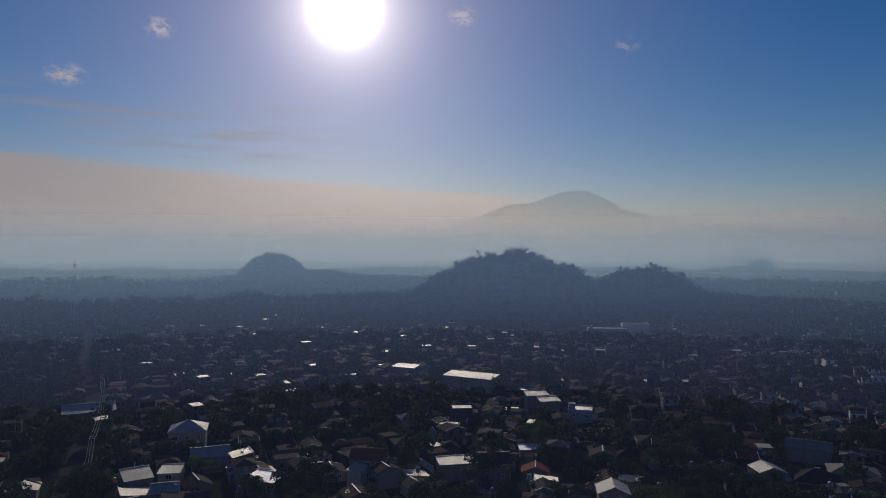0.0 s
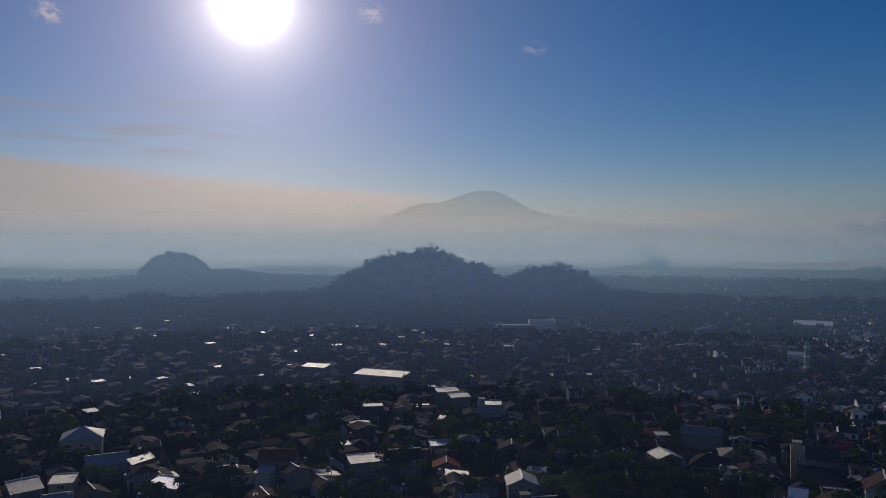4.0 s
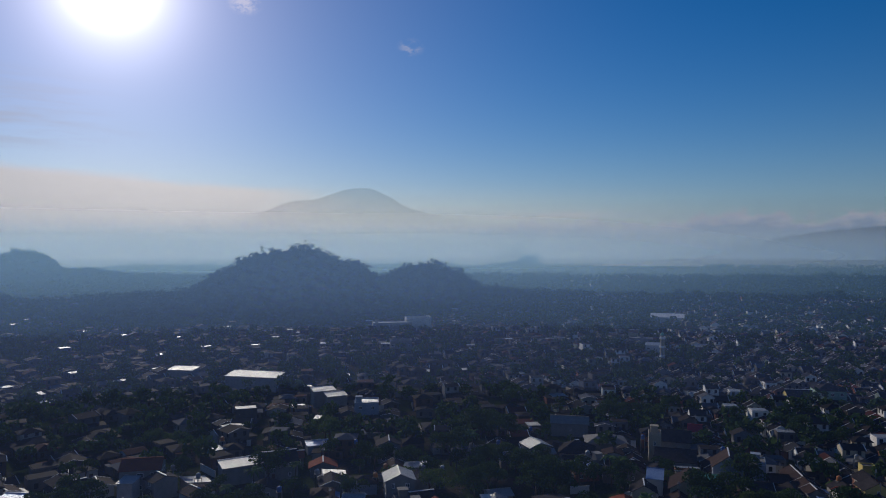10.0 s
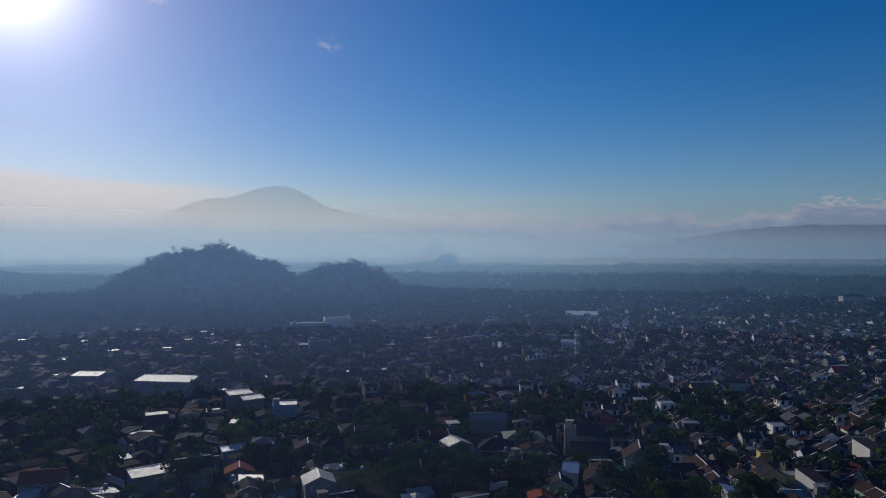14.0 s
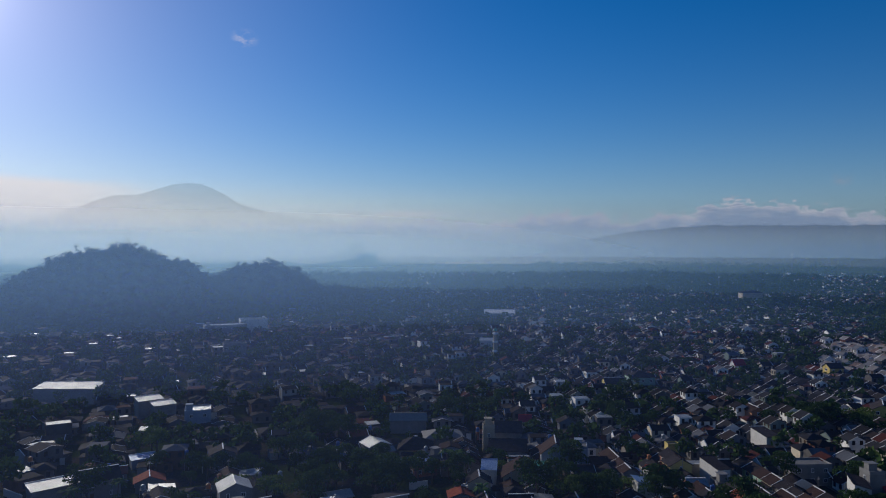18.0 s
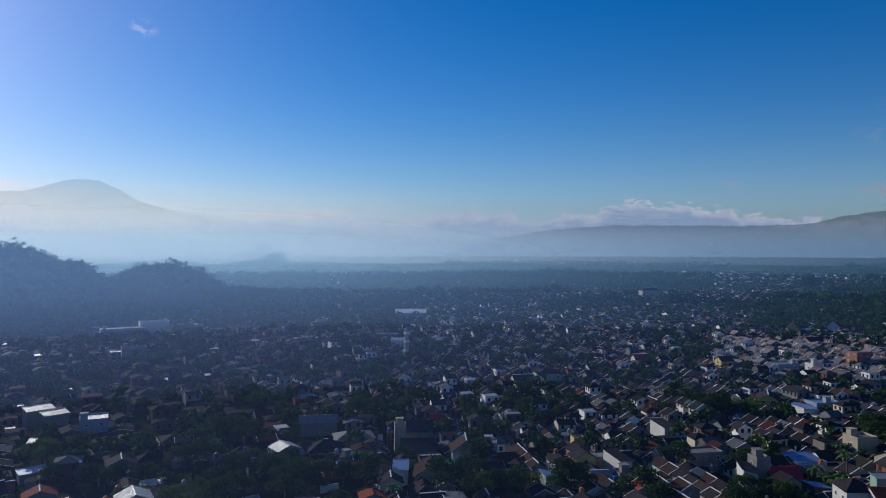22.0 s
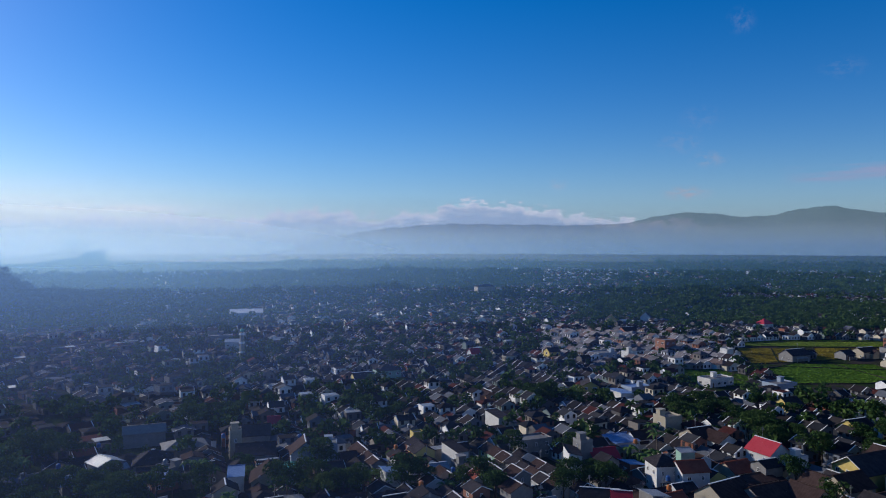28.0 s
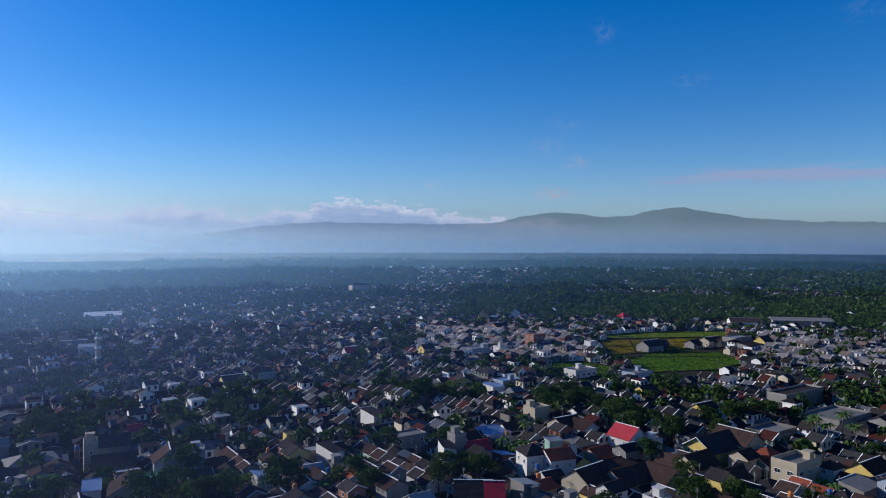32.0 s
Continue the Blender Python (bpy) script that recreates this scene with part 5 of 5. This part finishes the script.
mid_spots = []
district = {}
for az0, az1, street, row, lot in ZONES:
    b = radians(street)
    u, v = Vector((math.sin(b), math.cos(b))), Vector((math.cos(b), -math.sin(b)))
    for i in range(-240, 270):
        for j in range(-330, 350):
            shift = -row * 0.12 if i % 2 else row * 0.12
            p = u * (j * lot) + v * (i * row + shift)
            az, r = az_r(p.x, p.y)
            if not (az0 <= az < az1 and 157 < r < 1900):
                continue
            if r > 620 and rng.random() < min(0.8, (r - 620) / 1000):
                continue
            loose = 0.7 if az > 30 else 2.2
            x, y = p.x + rng.uniform(-loose, loose), p.y + rng.uniform(-loose, loose)
            chance = house_chance(az, r)
            if chance <= 0 and (in_field(az, r)):
                continue
            if rng.random() < chance:
                if not is_free(x, y, 2.8 if az < 30 else 1.5):
                    continue
                along = rng.random() < 0.72
                w = lot * rng.uniform(0.9, 1.02)
                d = row * rng.uniform(0.68, 0.88)
                two = rng.random() < (0.4 if r > 860 else 0.16 if az > 30 else 0.12)
                h = rng.uniform(4.8, 5.8) if two else rng.uniform(2.5, 3.2)
                turn = 90 - street + rng.uniform(-3, 3)
                if az < 30:
                    turn += rng.choice((0, 0, 90)) + rng.uniform(-9, 9)
                if az < 30:
                    w, d = w * rng.uniform(0.7, 1.0), d * rng.uniform(0.75, 1.0)
                if not along:
                    turn, w, d = turn + 90, d, w
                row_house = az > 43 and along and not two and rng.random() < 0.85
                if row_house:
                    # terraces: units of one height under one long ridge
                    level = 0.5 + 0.5 * math.sin(i * 12.9)
                    x, y = p.x + v.x * 0.3 * level, p.y + v.y * 0.3 * level
                    w, d, h, turn = lot * 0.99, row * (0.78 + 0.08 * level), 2.6 + 0.35 * level + rng.uniform(-0.06, 0.06), 90 - street
                if r < 214:
                    pick = rng.random()
                    wall = rng.choices(("white", "cream", "grey", "yellow", "mint", "sky_blue", "brick", "orange"), (20, 18, 34, 5, 4, 6, 9, 3))[0]
                    # darker wall picks on this side, putting its backlit shade into the colour
                    if az < 46:
                        wall = rng.choices(("grey", "brick", "concrete", "cream", "white", "sky_blue"), (40, 14, 20, 12, 8, 6))[0]
                    if row_house:
                        roof, cover = "gable", rng.choices(("tile_dark", "tile_brown", "tile_red"), (60, 34, 6))[0]
                    elif pick < 0.70:
                        roof, cover = "gable", rng.choices(("tile_brown", "tile_dark", "tile_red", "zinc"), (40, 46, 6, 6 if az > 30 else 22))[0]
                    elif pick < 0.82:
                        roof, cover = "hip", rng.choice(("tile_brown", "tile_dark"))
                    elif pick < 0.92:
                        roof, cover = "shed", rng.choices(("zinc", "zinc_blue", "tile_dark"), (6, 2, 3))[0]
                    else:
                        roof, cover, wall = "flat", "concrete", rng.choice(("grey", "white", "concrete"))
                    house(x, y, w, d, h, turn, roof, rise=(d / 2) * (0.52 if row_house else (rng.uniform(0.44, 0.62) if az > 32 else rng.uniform(0.26, 0.44))) if roof in ("gable", "hip") else rng.uniform(0.5, 1.0), wall=wall, cover=cover, trim=rng.random() < (0.75 if row_house else 0.35 if az > 30 else 0.2), rng=rng, over=0.5 if not row_house else 0.35)
                else:
                    key = int((az + 40) // 22)
                    if (59 < az < 73 and 375 < r < 520) or (85 < az < 97 and 395 < r < 520):
                        key, turn, w, d = 99, 63, lot * 1.0, row * 0.8
                    s = district.setdefault(key, Soup())
                    tin = rng.random() < (0.065 if az < 20 else 0.03 if az < 45 else 0.015)
                    far_house(s, x, y, w, d, h, turn, (d / 2) * (0.52 if row_house else (rng.uniform(0.42, 0.58) if az > 32 else rng.uniform(0.24, 0.42))), tin or (not row_house and rng.random() < (0.12 if az > 32 else 0.3)), r < 560, rng, not row_house and rng.random() < (0.35 if az > 30 else 0.6), tin)
                if rng.random() < 0.22 and r > 214:
                    q = p + v * row * 0.5
                    if is_free(q.x, q.y, 1):
                        mid_spots.append((q.x, q.y, 0, rng.uniform(1.2, 2.4), rng.uniform(4, 7)))
            else:
                z = terrain(x, y)
                if z > 1.5 or not is_free(x, y, 1.5):
                    continue
                if r < 214:
                    if rng.random() < 0.8:
                        kind = rng.random()
                        if kind < 0.80:
                            tree(x, y, rng.choice((0, 1, 2, 3, 4 if rng.random() < .4 else 0, 5, 1)), rng.uniform(0.75, 1.25), rng.uniform(0, 360))
                        else:
                            palm(x, y, rng.choice((0, 1, 2, 3, 2, 3)), rng.uniform(0.8, 1.2), rng.uniform(0, 360))
                elif rng.random() < (0.9 if r < 860 else 0.55):
                    mid_spots.append((x, y, z, rng.uniform(2.4, 4.2) * (1.3 if r > 700 else 1.0), rng.uniform(5.0, 9.5)))

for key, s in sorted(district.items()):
    # the west districts take the wall colours darkened to stand in for shade
    tagged(new("town_district", s.mesh("town_district", [M["shaded_wall" if key < 3 else "far_wall"], M["estate_roof" if key == 99 else "far_roof"], M["far_glass"], M["far_trim"], M["zinc"]])), "rows of alike houses with pale grey roofs beside rice fields" if key == 99 else "dense tiled-roof houses with pale walls further off in the town", "houses", kind="stuff")

near_mid = [q for q in mid_spots if math.hypot(q[0], q[1]) < 560]
far_mid = [q for q in mid_spots if math.hypot(q[0], q[1]) >= 560]
far_trees("town_greenery", near_mid, 84, "dark green trees growing between the houses")
far_trees("town_greenery", far_mid, 42, "dark green trees between distant houses")

# forest on the hills
for hx, hy, rx, ry, top, st in HILL_XY:
    spots = []
    near_hill, az = math.hypot(hx, hy) < 900, math.atan2(hx, hy)
    for _ in range(int(rx * ry * (0.11 if near_hill else 0.05))):
        a, q = rng.uniform(0, 2 * math.pi), math.sqrt(rng.random()) * 1.05
        uu, ww = rx * q * math.cos(a), ry * q * math.sin(a)
        if ww > ry * 0.35:
            continue
        x, y = hx + uu * math.cos(az) + ww * math.sin(az), hy - uu * math.sin(az) + ww * math.cos(az)
        tall = near_hill and rng.random() < 0.14
        big_tree = 1.0 if near_hill else 1.7
        spots.append((x, y, terrain(x, y) - 1.0, big_tree * rng.uniform(2.4, 4.0) * (1.0 if not tall else 0.9), big_tree * rng.uniform(4, 8) * (1.0 if not tall else 2.0)))
    if near_hill and top > 30:
        # tall single crowns standing clear of the canopy along the crest
        for _ in range(64):
            uu, ww = rx * rng.uniform(-0.72, 0.72), ry * rng.uniform(-0.22, 0.1)
            x, y = hx + uu * math.cos(az) + ww * math.sin(az), hy - uu * math.sin(az) + ww * math.cos(az)
            spots.append((x, y, terrain(x, y) + rng.uniform(0.0, 4.0), rng.uniform(1.5, 2.8), rng.uniform(6.0, 10.0)))
    far_trees("forest", spots, 70, "dense dark forest on a rounded hill")

# woods over the plain to the horizon
spots = []
for _ in range(11000):
    az, r = rng.uniform(-42, 106), 850 * math.exp(rng.random() * 1.6)
    x, y = polar(az, r).xy
    if terrain(x, y) > 1 or lump(x, y, 0.16 * r + 40, 9.2) < -0.08:
        continue
    spots.append((x, y, 0, rng.uniform(4, 7) * (1 + r / 4000), rng.uniform(7, 12)))
for _ in range(95):
    az, r = rng.uniform(-40, 104), 700 * math.exp(rng.random() * 1.25)
    c, b, wide = polar(az, r).xy, radians(az), rng.uniform(14, 60)
    for _ in range(int(wide * 0.55)):
        p, q = rng.gauss(0, 0.5) * wide, rng.gauss(0, 0.5) * 14
        x, y = c.x + p * math.cos(b) + q * math.sin(b), c.y - p * math.sin(b) + q * math.cos(b)
        if terrain(x, y) < 1 and not in_field(*az_r(x, y)):
            tall = 1.0 - 0.5 * min(1.0, abs(p) / wide)
            spots.append((x, y, 0, rng.uniform(4.5, 7.5), rng.uniform(13, 21) * tall))
far_trees("plain_woods", spots, 28, "belts of dark trees fading into haze across the plain")


# ---- roof tanks and garden walls ----
def water_tank(x, y, stand, mat):
    top = new("water_tank")
    top.matrix_basis = pose(x, y, 0, 0, 0, rng.uniform(0, 90))
    v, f = tube([(0, 0, stand + 0.1, 0.55), (0, 0, stand + 0.16, 0.6), (0, 0, stand + 1.15, 0.6), (0, 0, stand + 1.35, 0.35), (0, 0, stand + 1.42, 0.2)], 12)
    child("tank", mesh_of("tank", v, f, M[mat], smooth=False), top)
    s = Soup()
    s.box(-0.7, -0.7, stand, 0.7, 0.7, stand + 0.1)
    child("platform", s.mesh("platform", [M["concrete"]]), top)
    for sx in (-0.6, 0.6):
        for sy in (-0.6, 0.6):
            s = Soup()
            s.box(sx - 0.06, sy - 0.06, -0.2, sx + 0.06, sy + 0.06, stand)
            child("stand_leg", s.mesh("stand_leg", [M["steel"]]), top)
    words = {"tank_orange": "orange plastic water tank on a steel stand", "tank_blue": "blue plastic water tank on a steel stand", "zinc": "shiny steel water tank on a tall stand"}[mat]
    return tagged(top, words, "water tank", "water tanks")


tanks = 0
while tanks < 34:
    az, r = rng.uniform(-30, 93), rng.uniform(172, 235)
    x, y = polar(az, r).xy
    if in_field(az, r) or not is_free(x, y, 0.9):
        continue
    water_tank(x, y, rng.uniform(3.4, 5.2), rng.choice(("tank_orange", "tank_blue", "zinc")))
    claim(x, y, 1.0)
    tanks += 1


def garden_wall(x, y, long, turn, mat):
    s = Soup()
    s.box(-long / 2, -0.08, -0.2, long / 2, 0.08, 1.9)
    s.box(-long / 2 - 0.03, -0.12, 1.9, long / 2 + 0.03, 0.12, 1.98)
    ob = new("garden_wall", s.mesh("garden_wall", [M[mat]]))
    ob.matrix_basis = pose(x, y, 0, 0, 0, turn)
    return tagged(ob, f"plain {'white' if mat == 'white' else 'grey'} rendered garden wall between plots", "wall", "garden walls")


walls = 0
while walls < 60:
    az, r = rng.uniform(-30, 95), rng.uniform(170, 250)
    x, y = polar(az, r).xy
    if in_field(az, r) or not is_free(x, y, 1.5):
        continue
    garden_wall(x, y, rng.uniform(5, 11), (63 if az > 30 else 116 if az < 1 else 82) + rng.choice((0, 90)), rng.choice(("white", "grey", "grey")))
    walls += 1

# ---- masts, minaret, poles ----
def lattice_mast(az, r, high, wide=3.0, bays=9):
    top = new("radio_mast")
    top.matrix_basis = pose(*polar(az, r).xy, 0, 0, 0, rng.uniform(0, 90))
    for sx, sy in ((-1, -1), (1, -1), (1, 1), (-1, 1)):
        v, f = tube([(sx * wide / 2, sy * wide / 2, -0.2, 0.16), (sx * 0.25, sy * 0.25, high, 0.1)], 5)
        child("leg", mesh_of("leg", v, f, M["steel"]), top)
    for k in range(bays):
        z = high * (k + 1) / (bays + 1)
        w = wide / 2 + (0.25 - wide / 2) * z / high
        s = Soup()
        for bx in ((-w, -w - .06, w, -w + .06), (-w, w - .06, w, w + .06), (-w - .06, -w, -w + .06, w), (w - .06, -w, w + .06, w)):
            s.box(bx[0], bx[1], z - 0.07, bx[2], bx[3], z + 0.07)
        child("brace_ring", s.mesh("brace_ring", [M["steel"]]), top)
    s = Soup()
    for k in range(3):
        s.box(-0.15, -0.5, -0.9, 0.15, 0.5, 0.9, 0, pose(0, 0, high - 2.5, 0, 0, 120 * k) @ pose(0.9, 0, 0))
    child("antenna_panel", s.mesh("antenna_panel", [M["trim"]]), top)
    claim(*polar(az, r).xy, 2)
    return tagged(top, "slim grey lattice radio mast rising over the trees", "mast", "radio masts")


for az, r, high, wide in ((-27.6, 640, 56, 4.0), (-16.3, 1500, 31, 3.0), (-19.5, 1750, 30, 3.0), (22.5, 1900, 54, 4.0), (41.15, 2150, 66, 4.5), (56.95, 1900, 51, 3.5), (59.9, 1900, 44, 3.5), (52.0, 1150, 22, 2.0)):
    lattice_mast(az, r, high, wide)


def minaret(az, r, high):
    top = new("minaret")
    top.matrix_basis = pose(*polar(az, r).xy, 0, 0, 0, 20)
    v, f = tube([(0, 0, -0.2, 1.9), (0, 0, 3.0, 1.8), (0, 0, 3.02, 1.45), (0, 0, high * 0.78, 1.15)], 8)
    child("shaft", mesh_of("shaft", v, f, M["cream"]), top)
    for z, q in ((high * 0.3, 1.9), (high * 0.55, 1.8), (high * 0.78, 1.8)):
        v, f = tube([(0, 0, z - 0.35, q * 0.75), (0, 0, z, q), (0, 0, z + 0.25, q), (0, 0, z + 0.26, q * 0.8), (0, 0, z + 0.9, q * 0.8)], 8)
        child("balcony", mesh_of("balcony", v, f, M["trim"]), top)
    v, f = tube([(0, 0, high * 0.78 + 0.9, 0.85), (0, 0, high * 0.86, 0.85)], 8)
    child("lantern", mesh_of("lantern", v, f, M["cream"]), top)
    v, f = tube([(0, 0, high * 0.86 - 0.002 + 1.15 * math.sin(a) * 1.4, 1.15 * math.cos(a) + 0.02) for a in (0, 0.3, 0.6, 0.9, 1.2, 1.5)] + [(0, 0, high, 0.05)], 10)
    child("dome", mesh_of("dome", v, f, M["zinc_green"], smooth=True), top)
    return tagged(top, "slender cream mosque minaret with balconies and green dome", "minaret")


minaret(34.8, 394, 20.5)
POLE_TOPS = []


def utility_pole(x, y, high=9.0, turn=0.0):
    top = new("utility_pole")
    top.matrix_basis = pose(x, y, 0, 0, 0, turn)
    v, f = tube([(0, 0, -0.2, 0.15), (0, 0, high, 0.09)], 7)
    child("pole", mesh_of("pole", v, f, M["concrete"]), top)
    s = Soup()
    s.box(-0.9, -0.06, high - 0.6, 0.9, 0.06, high - 0.46)
    child("crossarm", s.mesh("crossarm", [M["steel"]]), top)
    claim(x, y, 0.5)
    return tagged(top, "grey concrete utility pole with a steel crossarm", "utility pole", "roadside poles")


spots = [(-89, 178), (-103, 209), (-117, 243), (-134, 280), (-153, 318)]
for k, (x, y) in enumerate(spots):
    utility_pole(x, y, 9.5, 25)
for (ax, ay), (bx, by) in zip(spots, spots[1:]):
    s = Soup()
    for side in (-0.8, 0.0, 0.8):
        for k in range(8):
            p, q = k / 8, (k + 1) / 8
            def sag(t):
                return Vector((ax + (bx - ax) * t + side, ay + (by - ay) * t, 9.0 - 3.2 * t * (1 - t)))
            a, c = sag(p), sag(q)
            s.slab((a.x - .03, a.y, a.z), (a.x + .03, a.y, a.z), (c.x + .03, c.y, c.z), (c.x - .03, c.y, c.z), 0.05)
    tagged(new("power_cable", s.mesh("power_cable", [M["steel"]])), "sagging overhead power cables between poles", "cable", "overhead cables")
utility_pole(*polar(28.0, 268).xy, 13, 40)
utility_pole(*polar(50.5, 300).xy, 12, 10)
